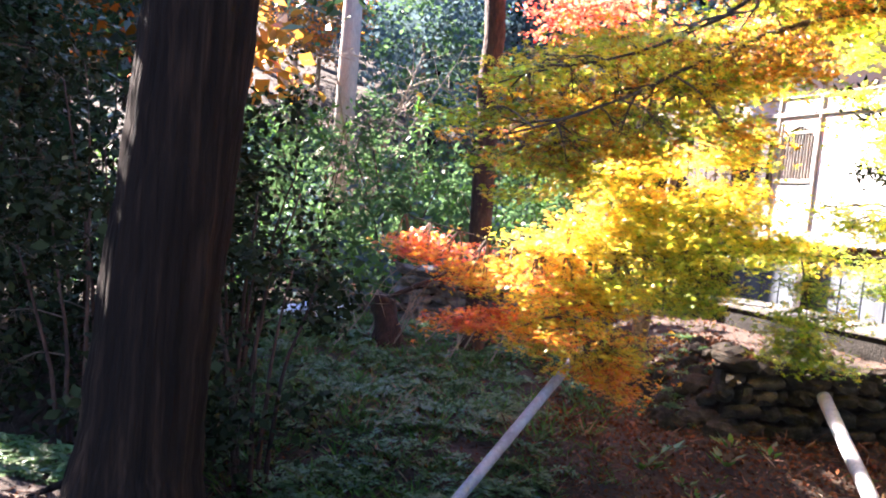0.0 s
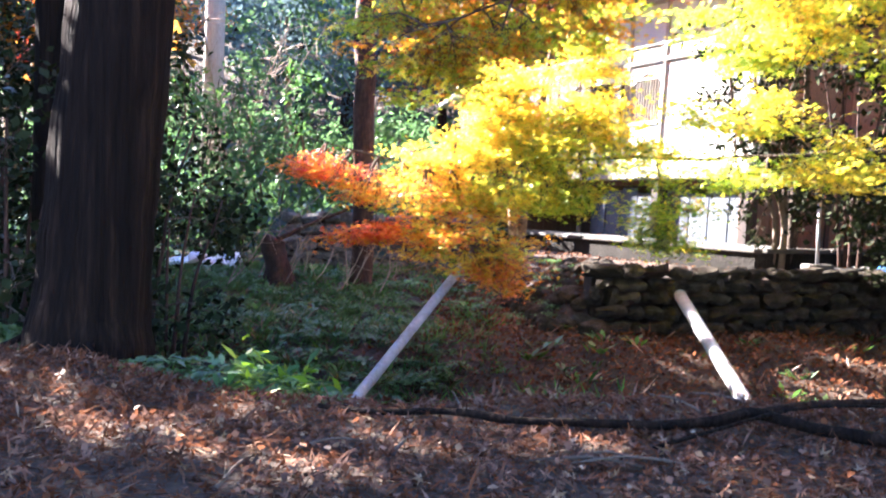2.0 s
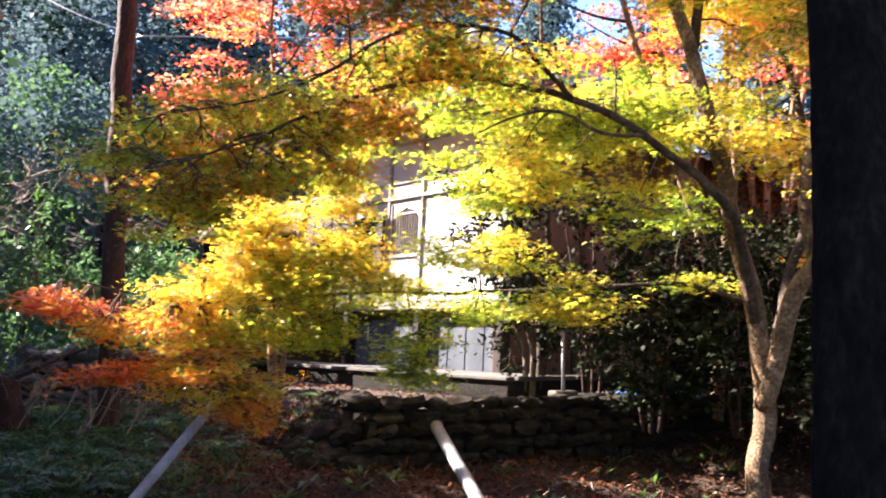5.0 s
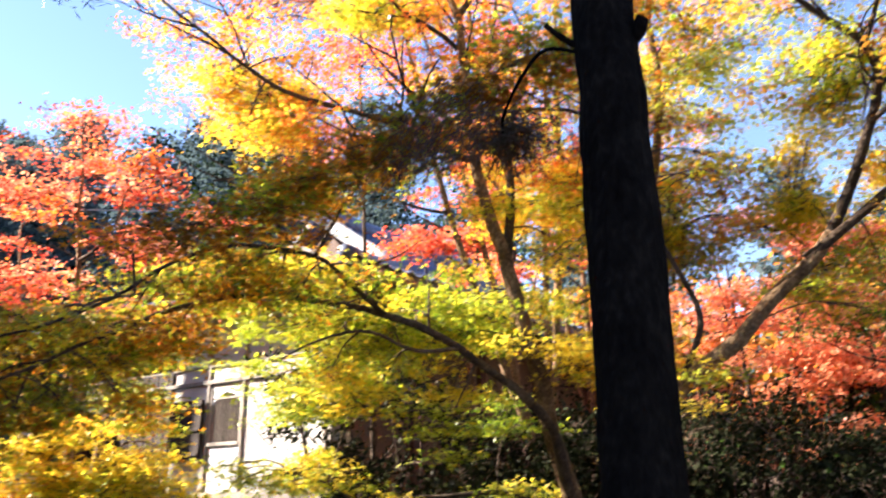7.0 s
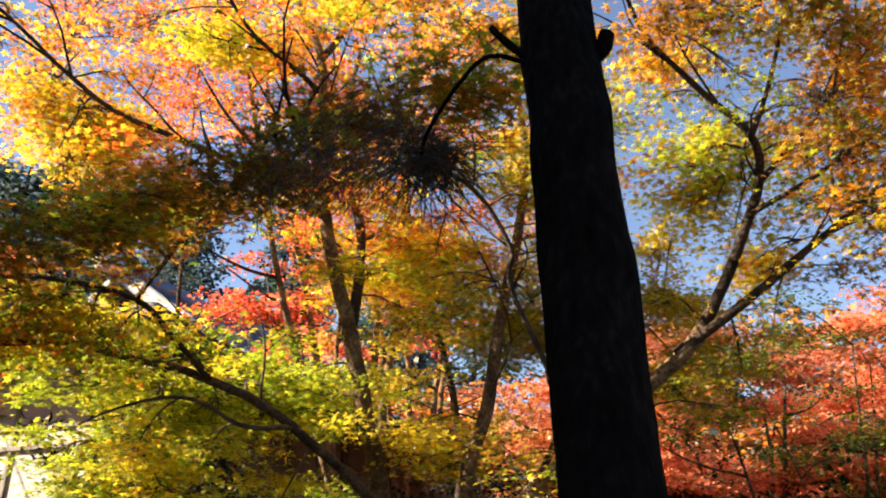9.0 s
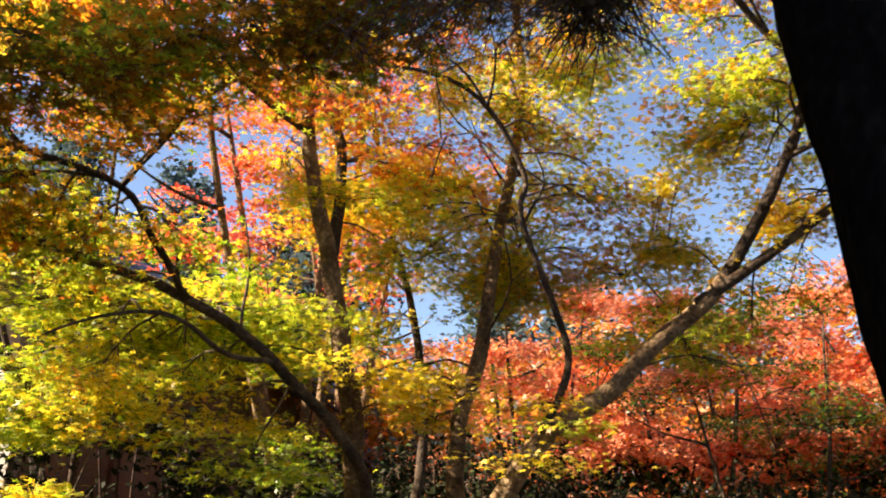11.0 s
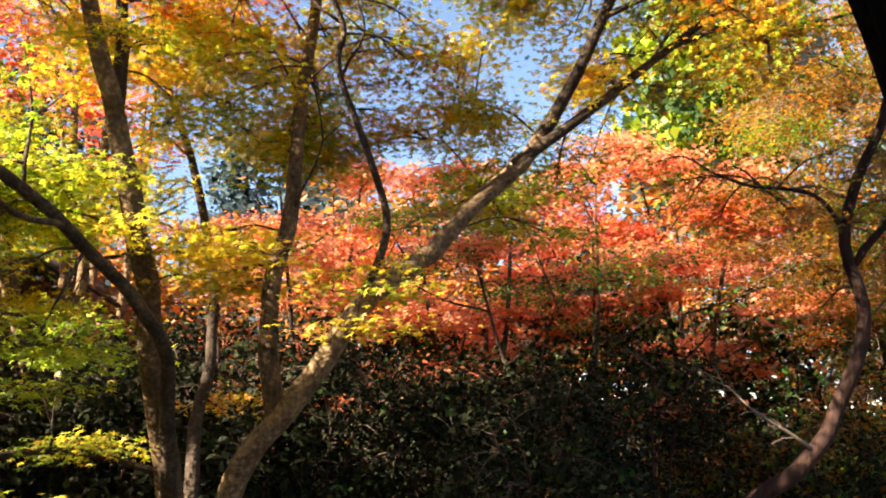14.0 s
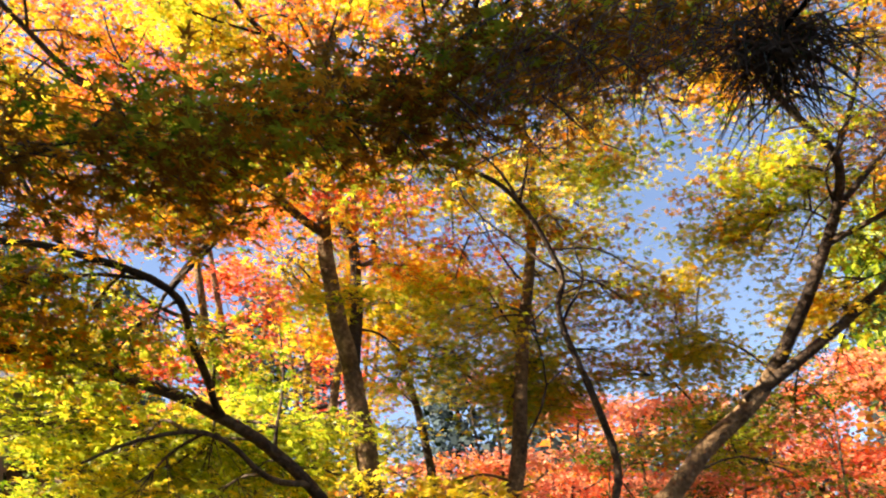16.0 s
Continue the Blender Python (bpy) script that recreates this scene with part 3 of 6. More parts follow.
# ---------------------------------------------------------------- retaining wall of field stones
def stone_mesh(seed, sub=2, mat=STONE):
    r = random.Random(seed)
    bm = bmesh.new()
    bmesh.ops.create_icosphere(bm, subdivisions=sub, radius=0.5)
    off = Vector((r.uniform(0, 50), r.uniform(0, 50), 0))
    for v in bm.verts:
        p = v.co.normalized()
        m = max(abs(p.x), abs(p.y), abs(p.z))
        v.co = p * (0.5 * (0.12 + 0.88 / max(m, 0.6)) * (0.9 + 0.34 * noise.noise(p * 1.7 + off) + 0.16 * noise.noise(p * 4.5 + off)))
    me = bpy.data.meshes.new("stone")
    bm.to_mesh(me)
    bm.free()
    me.materials.append(mat)
    return me


STONES = [stone_mesh(i) for i in range(8)]
FAR_STONES = [stone_mesh(i + 20, 2, FAR_STONE) for i in range(5)]


def stone_wall(name, label, x0, x1, y, z0, z1, seed, slope=0.0, stones=STONES):
    w = empty(name, ((x0 + x1) / 2, y, z0), label, "wall", kind="structure")
    r = random.Random(seed)
    part("core", box(x1 - x0, 0.3, z1 - z0 - 0.06, ((x0 + x1) / 2, y + 0.3, z0), 0.02, ), SOIL, w)
    z, row = z0, 0
    while z < z1 - 0.04:
        hgt = r.uniform(0.11, 0.19)
        x = x0 - 0.1 * (row % 2)
        while x < x1:
            wd = r.uniform(0.13, 0.40)
            ob = new("stone", r.choice(stones))
            ob.matrix_basis = pose(x + wd / 2, y + 0.08 * (z - z0) + slope * (x - x0) + r.uniform(-0.04, 0.04), z + hgt / 2, r.uniform(-15, 15), r.uniform(-14, 14), r.uniform(-25, 25)) @ Matrix.Diagonal((wd * 1.1, r.uniform(0.25, 0.42), hgt * r.uniform(0.85, 1.3), 1))
            attach(ob, w)
            x += wd
        z += hgt
        row += 1


stone_wall("retaining_wall", "retaining wall of rough rounded field stones", 2.9, 9.6, WALL_Y, -0.72, 0.12, 3)
stone_wall("retaining_wall", "tumbled far wall of mossy grey stones", -0.6, 2.4, 13.2, -0.2, 0.65, 9, stones=FAR_STONES)


# ---------------------------------------------------------------- trees
def near(path, q):
    return min(path, key=lambda p: (p - q).length)


class Tree:
    def __init__(self, name, at, label, bark, outline="palmate", category="tree", group=""):
        self.thing = empty(name, at, label, category, group)
        self.bark, self.crown, self.nodes, self.lush = bark, Crown(outline), [], 1.0

    def stem(self, pts, r0, r1, name="limb", sides=9, rough=0.12, flare=0.0, power=1.0, per=5, label="", wobble=None, ribs=0.0):
        path = smooth_path(pts, per)
        for i, p in enumerate(path[1:-1]):
            k = 0.018 + r0 * 0.25 if wobble is None else wobble
            path[i + 1] = p + Vector((noise.noise(p * 2.3), noise.noise(p * 2.3 + Vector((9, 0, 0))), noise.noise(p * 2.3 + Vector((0, 9, 0))))) * k
        s = Shape()
        s.tube(path, r0, r1, sides, rough, power, len(self.nodes) * 1.7, flare, ribs)
        s.make(name, BARK_LIMB if self.bark is BARK_MAPLE and r0 < 0.062 else self.bark, self.thing, label)
        self.nodes += path
        return path

    def foliage(self, path, t0, t1, count, reach, radii, n, kinds, size=0.062, low=0.0, tilt=0.42, back=0.0, aside=0.0):
        """Sprays along a limb from t0 to t1 of its length, up to reach away from it."""
        for i in range(count):
            t = t0 + (t1 - t0) * (i + RNG.uniform(0, 1)) / count
            host = path[min(len(path) - 1, int(t * (len(path) - 1)))]
            c = host + Vector((RNG.uniform(-1, 1) * reach[0] + aside, RNG.uniform(-1, 1) * reach[1] + back, RNG.uniform(-1, 1) * reach[2] + low))
            self.crown.spray(host, c, np.array(radii) * RNG.uniform(0.75, 1.25), int(n * self.lush), kinds, size, tilt)

    def fill(self, centre, half, count, radii, n, kinds, size=0.062, tilt=0.42, per=13):
        """Sprays spread through a rounded volume, each fed from the nearest limb."""
        for i in range(count):
            d = RNG.normal(0, 1, 3)
            d = d / np.linalg.norm(d) * RNG.uniform(0.15, 1) ** 0.5
            c = Vector(np.array(centre) + d * np.array(half))
            host = near(self.nodes, c)
            if (host - c).length > 1.6:
                host = c + (host - c).normalized() * 1.6
            self.crown.spray(host, c, np.array(radii) * RNG.uniform(0.7, 1.3), int(n * self.lush), kinds, size, tilt, per)

    def clump(self, at, half, count, kinds, n=150, size=0.047, radii=(0.36, 0.36, 0.045), tilt=0.34):
        """One bough's worth of sprays, with a branch of its own where no limb is near."""
        q = Vector(at)
        h = near(self.nodes, q)
        far = (q - h).length
        if far > 0.55:
            self.stem([h, h.lerp(q, 0.5) + Vector((0, 0, 0.10 * far)), q], 0.006 + 0.006 * far, 0.004, "branch", 5, 0.1, per=4, wobble=0.03)
        self.fill(at, half, count, radii, n, kinds, size, tilt)

    def done(self, label=""):
        if self.crown.at:
            self.crown.make(self.thing, label=label)
        return self.thing


LG = {"lime": 5, "green": 3.5, "yellow": 1.5}
YL = {"lime": 5, "yellow": 4, "green": 1.2}
YE = {"yellow": 6, "lime": 1.5, "amber": 1}
YA = {"yellow": 4, "amber": 3, "lime": 1.5, "orange": 0.8}
YM = {"yellow": 3, "lime": 3, "amber": 1.5, "green": 1}
OG = {"lime": 3.5, "yellow": 3, "green": 1.2, "ochre": 0.9, "amber": 1.1}
# OD: dull ochre mix, shade on the boughs put into leaf colour
OD = {"ochre": 4, "lime": 1.5, "amber": 2.5, "yellow": 1.5, "green": 0.8, "orange": 1}
AM = {"amber": 3, "orange": 2.5, "yellow": 1}
MT = {"lime": 4, "yellow": 2.2, "ochre": 2.6, "amber": 2, "green": 1.6, "orange": 0.8}
OT = {"orange": 4, "red": 1.5, "amber": 2}
YO = {"yellow": 4, "amber": 3, "lime": 3, "orange": 0.7}
OR = {"orange": 4, "red": 3.5, "amber": 1}
RD = {"red": 4, "coral": 4, "orange": 2}
CO = {"coral": 7, "red": 0.6, "orange": 1.5}
# OC, OB and DK lean on dark ochre to paint leaves in shade
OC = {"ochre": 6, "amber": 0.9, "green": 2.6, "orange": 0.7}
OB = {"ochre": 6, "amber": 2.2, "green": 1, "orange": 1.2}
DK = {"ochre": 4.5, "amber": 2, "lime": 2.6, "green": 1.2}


def build_main_maple():
    T = Tree("maple_tree", (5.8, 5.9, -0.6), "many-stemmed maple with yellow and lime leaves", BARK_MAPLE)
    T.lush = 1.2
    trunk = T.stem([(5.75, 5.85, -1.1), (5.78, 5.9, -0.4), (5.95, 5.98, 0.37), (5.92, 6.05, 1.2), (5.55, 5.92, 2.0), (5.25, 5.8, 2.8), (5.03, 5.82, 3.52)], 0.115, 0.066, "trunk", 12, 0.15, 0.8)
    up = T.stem([(5.03, 5.82, 3.5), (4.78, 5.85, 4.3), (4.55, 5.74, 5.3), (4.48, 5.73, 5.83), (4.2, 5.8, 6.7), (4.3, 5.3, 7.6)], 0.063, 0.014)
    up2 = T.stem([(5.03, 5.82, 3.5), (5.2, 5.95, 4.4), (5.15, 6.2, 5.4), (5.4, 6.3, 6.6)], 0.05, 0.018)
    fork = T.stem([(4.48, 5.73, 5.8), (4.75, 5.7, 6.3), (4.8, 5.6, 7.0)], 0.035, 0.012)
    m = T.stem([(5.9, 6.03, 1.1), (5.55, 5.8, 1.75), (5.16, 5.59, 2.15), (4.3, 5.54, 2.62), (3.57, 5.49, 2.85), (2.59, 5.61, 2.93), (2.04, 5.74, 2.8), (1.53, 5.73, 2.58), (0.97, 5.7, 2.27), (0.3, 5.65, 2.0)], 0.060, 0.006, power=0.75)
    b = T.stem([(3.57, 5.49, 2.85), (3.1, 5.2, 3.0), (2.71, 4.95, 3.08), (2.2, 5.1, 3.15), (1.77, 5.3, 2.98), (1.2, 5.4, 2.6), (0.2, 5.6, 2.3)], 0.021, 0.005)
    b2 = T.stem([(2.71, 4.95, 3.08), (2.82, 4.8, 3.4), (2.80, 4.5, 3.50), (2.72, 4.0, 3.52), (2.74, 3.6, 3.56), (2.8, 3.2, 3.62)], 0.016, 0.005)
    b3 = T.stem([(2.80, 4.5, 3.50), (2.5, 4.4, 3.42), (2.1, 4.2, 3.25), (1.7, 4.3, 3.02)], 0.012, 0.004)
    ul = T.stem([(4.72, 5.85, 4.45), (3.9, 6.05, 4.75), (3.05, 6.4, 5.0), (2.3, 6.6, 5.5), (1.6, 6.8, 6.1)], 0.032, 0.008)
    ur = T.stem([(4.5, 5.74, 5.5), (3.9, 6.0, 6.0), (3.3, 6.0, 6.6)], 0.025, 0.008)
    low2 = T.stem([(4.3, 5.54, 2.62), (3.7, 5.3, 2.55), (3.2, 5.2, 2.65), (2.6, 5.2, 2.4)], 0.02, 0.006)
    c = T.stem([(5.94, 6.07, 1.25), (5.51, 6.5, 1.44), (4.77, 6.93, 1.43), (3.43, 7.52, 1.34), (2.72, 7.68, 1.33), (1.88, 7.8, 1.25), (0.8, 7.95, 1.18), (-0.4, 8.0, 1.42)], 0.027, 0.006)
    r = T.stem([(5.9, 5.95, 0.3), (5.75, 5.39, 1.25), (5.71, 5.0, 1.65), (5.74, 4.54, 2.21), (6.1, 4.0, 2.75), (6.41, 3.42, 3.39)], 0.092, 0.052, "limb", 12, 0.12)
    r2 = T.stem([(6.41, 3.42, 3.39), (6.35, 3.05, 3.9), (6.27, 2.8, 4.33), (5.98, 2.69, 4.57), (5.67, 2.88, 4.87), (5.26, 3.05, 5.22), (4.95, 3.05, 5.6)], 0.048, 0.012, wobble=0.012)
    r3 = T.stem([(6.3, 3.6, 3.2), (6.55, 2.95, 3.66), (6.75, 2.25, 4.18), (6.85, 1.5, 4.6)], 0.043, 0.014, wobble=0.012)
    r4 = T.stem([(6.27, 2.8, 4.33), (6.5, 2.3, 4.9), (6.6, 1.7, 5.5)], 0.025, 0.008)
    r5 = T.stem([(6.31, 2.93, 4.12), (6.37, 2.5, 4.28), (6.37, 2.2, 4.40), (6.42, 1.9, 4.54), (6.4, 1.4, 4.75)], 0.022, 0.008, wobble=0.012)
    r6 = T.stem([(6.0, 2.70, 4.55), (5.99, 2.52, 4.91), (5.94, 2.3, 5.49), (5.9, 2.2, 5.9)], 0.020, 0.007, wobble=0.012)
    r7 = T.stem([(6.66, 2.55, 3.97), (6.71, 2.08, 4.08), (6.67, 1.59, 3.98), (6.6, 1.1, 4.0)], 0.020, 0.007, wobble=0.012)
    t3 = T.stem([(5.72, 5.1, 1.6), (5.64, 5.10, 2.0), (5.63, 5.06, 2.45), (5.80, 5.02, 2.89), (5.96, 5.04, 3.5), (6.17, 5.08, 4.09), (6.29, 5.05, 4.58), (6.35, 5.0, 5.4), (6.3, 5.0, 6.2), (6.6, 4.6, 7.4), (6.9, 4.2, 8.3)], 0.066, 0.012, wobble=0.012)
    t3a = T.stem([(5.75, 4.6, 2.15), (5.82, 4.42, 2.5), (5.91, 4.37, 2.87), (5.65, 4.4, 3.3), (5.42, 4.45, 3.74), (5.36, 4.38, 3.98), (5.13, 4.48, 4.36), (4.76, 4.6, 4.51), (4.28, 4.85, 4.47), (3.87, 5.2, 4.35)], 0.030, 0.009, wobble=0.012)
    s4 = T.stem([(6.0, 6.0, 0.6), (6.6, 6.3, 1.6), (7.0, 6.4, 2.5), (6.9, 6.5, 3.6), (6.6, 6.7, 4.8), (6.4, 6.8, 6.0)], 0.06, 0.018)
    # fine side branches
    rr = random.Random(4)
    for path, k, span in ((r2, 6, 0.9), (r3, 5, 0.8), (r4, 4, 0.7), (r5, 4, 0.5), (r6, 3, 0.5), (t3a, 5, 0.9), (m, 7, 0.8), (b, 5, 0.7), (b2, 6, 0.8), (ul, 6, 1.0), (up, 5, 1.0), (t3, 5, 0.9), (ur, 4, 0.8)):
        for i in range(k):
            j = int(len(path) * (0.3 + 0.65 * (i + rr.random()) / k))
            h, w = path[min(j, len(path) - 2)], (path[min(j + 1, len(path) - 1)] - path[max(j - 1, 0)]).normalized()
            d = (w * 0.7 + Vector((rr.uniform(-1, 1), rr.uniform(-1, 1), rr.uniform(-0.2, 0.8))) * 0.7).normalized() * span * rr.uniform(0.6, 1.2)
            q = T.stem([h, h + d * 0.5 + Vector((rr.uniform(-0.1, 0.1), rr.uniform(-0.1, 0.1), 0.04)), h + d], 0.012, 0.004, "branch", 5, 0.1, per=3, wobble=0.03)
            e = q[3]
            T.stem([e, e + d.cross(Vector((0.2, 0.3, 1))).normalized() * span * 0.25 * rr.choice((-1, 1)) + d * 0.25], 0.007, 0.003, "branch", 4, 0, per=2, wobble=0.02)
    F = T.foliage
    L = 0.047
    # long limb towards the gully
    F(m, 0.28, 0.62, 10, (0.5, 0.3, 0.22), (0.40, 0.28, 0.08), 160, YL, L, low=-0.05, back=0.6, aside=0.25)
    F(m, 0.60, 1.0, 22, (0.45, 0.5, 0.25), (0.42, 0.42, 0.11), 230, MT, L, low=-0.1, back=0.45)
    F(b, 0.25, 1.0, 20, (0.4, 0.5, 0.25), (0.40, 0.40, 0.10), 210, MT, L, low=0.0, back=0.5)
    F(low2, 0.2, 1.0, 3, (0.4, 0.3, 0.25), (0.32, 0.28, 0.10), 170, YL, L, low=-0.1, back=0.5)
    # the shaded layer over the road's edge, part of its shade painted by DK
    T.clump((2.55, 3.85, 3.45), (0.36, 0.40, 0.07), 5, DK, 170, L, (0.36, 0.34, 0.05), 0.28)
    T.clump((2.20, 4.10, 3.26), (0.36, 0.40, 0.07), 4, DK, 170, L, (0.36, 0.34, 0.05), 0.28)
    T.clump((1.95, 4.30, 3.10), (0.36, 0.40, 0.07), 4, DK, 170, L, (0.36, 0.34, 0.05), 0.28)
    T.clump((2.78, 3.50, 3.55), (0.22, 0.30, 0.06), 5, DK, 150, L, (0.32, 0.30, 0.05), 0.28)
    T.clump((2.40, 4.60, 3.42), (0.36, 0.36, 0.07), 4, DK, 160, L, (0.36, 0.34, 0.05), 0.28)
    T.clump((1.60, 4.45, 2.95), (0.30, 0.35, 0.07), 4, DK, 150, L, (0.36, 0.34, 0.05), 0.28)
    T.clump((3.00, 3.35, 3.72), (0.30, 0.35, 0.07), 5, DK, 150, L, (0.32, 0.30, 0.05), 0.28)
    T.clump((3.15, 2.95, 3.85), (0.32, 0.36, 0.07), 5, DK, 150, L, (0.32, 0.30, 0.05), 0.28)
    # upright stems
    F(up, 0.2, 1.0, 12, (0.6, 0.5, 0.5), (0.46, 0.46, 0.12), 190, YO, L, aside=0.4, back=0.4)
    F(up2, 0.2, 1.0, 7, (0.8, 0.8, 0.5), (0.48, 0.48, 0.08), 170, OR, L)
    F(fork, 0.2, 1.0, 6, (0.7, 0.7, 0.4), (0.45, 0.45, 0.12), 190, YO, L)
    F(ul, 0.2, 1.0, 9, (0.6, 0.5, 0.45), (0.48, 0.42, 0.12), 190, {"yellow": 4, "amber": 4, "orange": 3}, L, back=0.4)
    F(ur, 0.1, 1.0, 6, (0.7, 0.7, 0.5), (0.48, 0.48, 0.12), 190, {"yellow": 2, "amber": 4, "orange": 4}, L, back=0.3)
    F(trunk, 0.78, 0.95, 3, (0.6, 0.6, 0.25), (0.38, 0.38, 0.08), 150, YL, L)
    F(s4, 0.35, 1.0, 10, (0.9, 0.8, 0.5), (0.46, 0.46, 0.12), 190, YM, L)
    F(r, 0.7, 1.0, 5, (0.3, 0.6, 0.35), (0.32, 0.42, 0.10), 170, YL, L, aside=0.7)
    F(r2, 0.25, 1.0, 9, (0.35, 0.65, 0.4), (0.40, 0.50, 0.07), 150, OG, L, aside=0.6)
    F(r3, 0.2, 1.0, 9, (0.35, 0.55, 0.4), (0.40, 0.50, 0.07), 150, OD, L, aside=0.6)
    F(r4, 0.2, 1.0, 6, (0.35, 0.55, 0.4), (0.40, 0.50, 0.07), 150, OD, L, aside=0.5)
    F(r5, 0.4, 1.0, 4, (0.3, 0.4, 0.3), (0.36, 0.42, 0.06), 130, OD, L, aside=0.4)
    F(t3, 0.45, 1.0, 12, (0.5, 0.7, 0.4), (0.46, 0.52, 0.07), 170, YL, L, aside=0.6)
    F(t3a, 0.45, 1.0, 9, (0.45, 0.6, 0.3), (0.42, 0.48, 0.07), 150, OD, L, aside=0.5)
    T.fill((4.3, 4.7, 5.9), (1.0, 0.8, 0.5), 6, (0.46, 0.46, 0.12), 180, YO, L)
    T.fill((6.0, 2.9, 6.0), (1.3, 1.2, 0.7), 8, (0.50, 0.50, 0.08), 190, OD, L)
    # OB's brown puts shade into these far boughs
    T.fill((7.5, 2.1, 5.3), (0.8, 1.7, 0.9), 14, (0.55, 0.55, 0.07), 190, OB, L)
    # crown top kept out of view, added to shade the right-hand boughs
    T.fill((4.7, 4.6, 7.8), (1.4, 1.3, 0.4), 18, (0.6, 0.6, 0.10), 190, YO, L)
    T.fill((7.0, 4.0, 8.4), (1.3, 1.3, 0.4), 14, (0.6, 0.6, 0.10), 190, YO, L)
    T.fill((6.9, 4.6, 6.0), (1.2, 1.2, 1.0), 6, (0.48, 0.48, 0.12), 190, YO, L)
    # boughs, each by its own place
    T.clump((2.10, 7.38, 2.34), (0.37, 0.29, 0.42), 12, YM)
    T.clump((1.23, 6.72, 2.42), (0.52, 0.42, 0.43), 16, MT)
    T.clump((0.64, 6.42, 2.03), (0.49, 0.40, 0.40), 15, MT)
    T.clump((1.46, 6.41, 2.83), (0.51, 0.41, 0.23), 7, MT)
    T.clump((0.73, 6.35, 2.56), (0.45, 0.36, 0.22), 6, MT)
    T.clump((2.95, 7.55, 1.35), (0.45, 0.35, 0.16), 12, YL, 100, L, (0.24, 0.24, 0.05))
    T.clump((3.70, 7.30, 1.15), (0.35, 0.30, 0.16), 8, LG, 100, L, (0.24, 0.24, 0.05))
    T.clump((1.15, 7.95, 1.30), (0.56, 0.45, 0.18), 24, YE, 95, L, (0.22, 0.22, 0.045))
    T.clump((1.75, 7.70, 0.95), (0.62, 0.50, 0.25), 35, YL, 95, L, (0.22, 0.22, 0.045))
    T.clump((2.30, 7.45, 1.75), (0.34, 0.34, 0.17), 13, YE, 95, L, (0.22, 0.22, 0.045))
    T.clump((3.98, 6.48, 2.97), (1.09, 0.87, 0.32), 27, LG)
    T.clump((3.60, 7.09, 2.61), (0.71, 0.57, 0.28), 15, LG)
    T.clump((4.69, 6.38, 3.02), (0.52, 0.42, 0.33), 13, LG)
    T.clump((4.65, 6.26, 2.49), (0.37, 0.30, 0.16), 2, YE)
    T.clump((3.77, 6.81, 2.35), (0.51, 0.41, 0.16), 5, YL)
    T.clump((3.30, 6.82, 3.48), (0.78, 0.63, 0.23), 11, OG)
    T.clump((4.90, 6.01, 4.05), (0.47, 0.38, 0.16), 3, YL)
    T.clump((5.49, 5.26, 2.59), (0.36, 0.29, 0.22), 6, YE)
    T.clump((5.72, 5.47, 3.93), (0.73, 0.58, 0.29), 10, YL)
    T.clump((6.37, 5.26, 3.42), (0.35, 0.28, 0.40), 6, YL)
    T.clump((3.26, 7.44, 5.39), (0.80, 0.64, 0.59), 29, YA)
    T.clump((3.97, 6.42, 6.07), (0.47, 0.38, 0.31), 9, YE)
    T.clump((3.84, 6.67, 4.69), (0.54, 0.43, 0.20), 5, YA)
    T.clump((6.90, 3.92, 3.88), (0.27, 0.21, 0.27), 4, YL)
    T.clump((6.70, 3.00, 3.72), (0.25, 0.20, 0.22), 4, YE)
    T.clump((6.6, 3.2, 4.6), (0.65, 0.60, 0.38), 7, OG)
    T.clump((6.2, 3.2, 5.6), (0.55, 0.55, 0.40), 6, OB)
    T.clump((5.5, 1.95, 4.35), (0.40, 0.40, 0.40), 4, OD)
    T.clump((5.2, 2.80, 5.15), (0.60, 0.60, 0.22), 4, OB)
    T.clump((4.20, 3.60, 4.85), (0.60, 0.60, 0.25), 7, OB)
    T.clump((4.90, 1.60, 4.50), (0.40, 0.40, 0.25), 4, OD)
    T.clump((5.53, 2.38, 5.27), (0.52, 0.41, 0.20), 3, OD)
    T.clump((6.2, 1.9, 3.7), (0.35, 0.35, 0.28), 4, OD)
    T.clump((5.40, 6.56, 3.29), (0.55, 0.44, 0.51), 19, LG)
    T.clump((5.51, 6.62, 2.05), (0.46, 0.37, 0.29), 4, {"green": 5, "lime": 3})
    T.clump((5.47, 6.56, 1.45), (0.45, 0.36, 0.08), 3, YL)
    T.clump((6.1, 5.92, 3.93), (0.6, 0.55, 0.48), 9, YE)
    T.clump((6.75, 5.21, 3.94), (0.60, 0.55, 0.50), 13, YM)
    T.clump((5.72, 5.55, 2.69), (0.27, 0.22, 0.18), 4, YE)
    T.clump((5.60, 4.42, 2.38), (0.16, 0.13, 0.31), 3, YE)
    T.clump((7.20, 4.5, 3.78), (0.65, 0.6, 0.18), 5, YE)
    T.clump((7.33, 4.14, 3.37), (0.43, 0.35, 0.25), 5, YM)
    T.clump((7.15, 3.85, 4.37), (0.6, 0.6, 0.24), 5, YE)
    T.clump((7.04, 3.17, 3.92), (0.24, 0.19, 0.22), 4, YE)
    T.clump((6.15, 5.54, 4.48), (0.58, 0.47, 0.27), 8, YA)
    T.clump((5.47, 6.94, 4.78), (0.47, 0.37, 0.20), 3, YA)
    T.clump((7.40, 4.27, 4.0), (0.80, 0.75, 0.18), 6, YE)
    T.clump((6.3, 2.9, 4.7), (0.49, 0.39, 0.20), 4, OG)
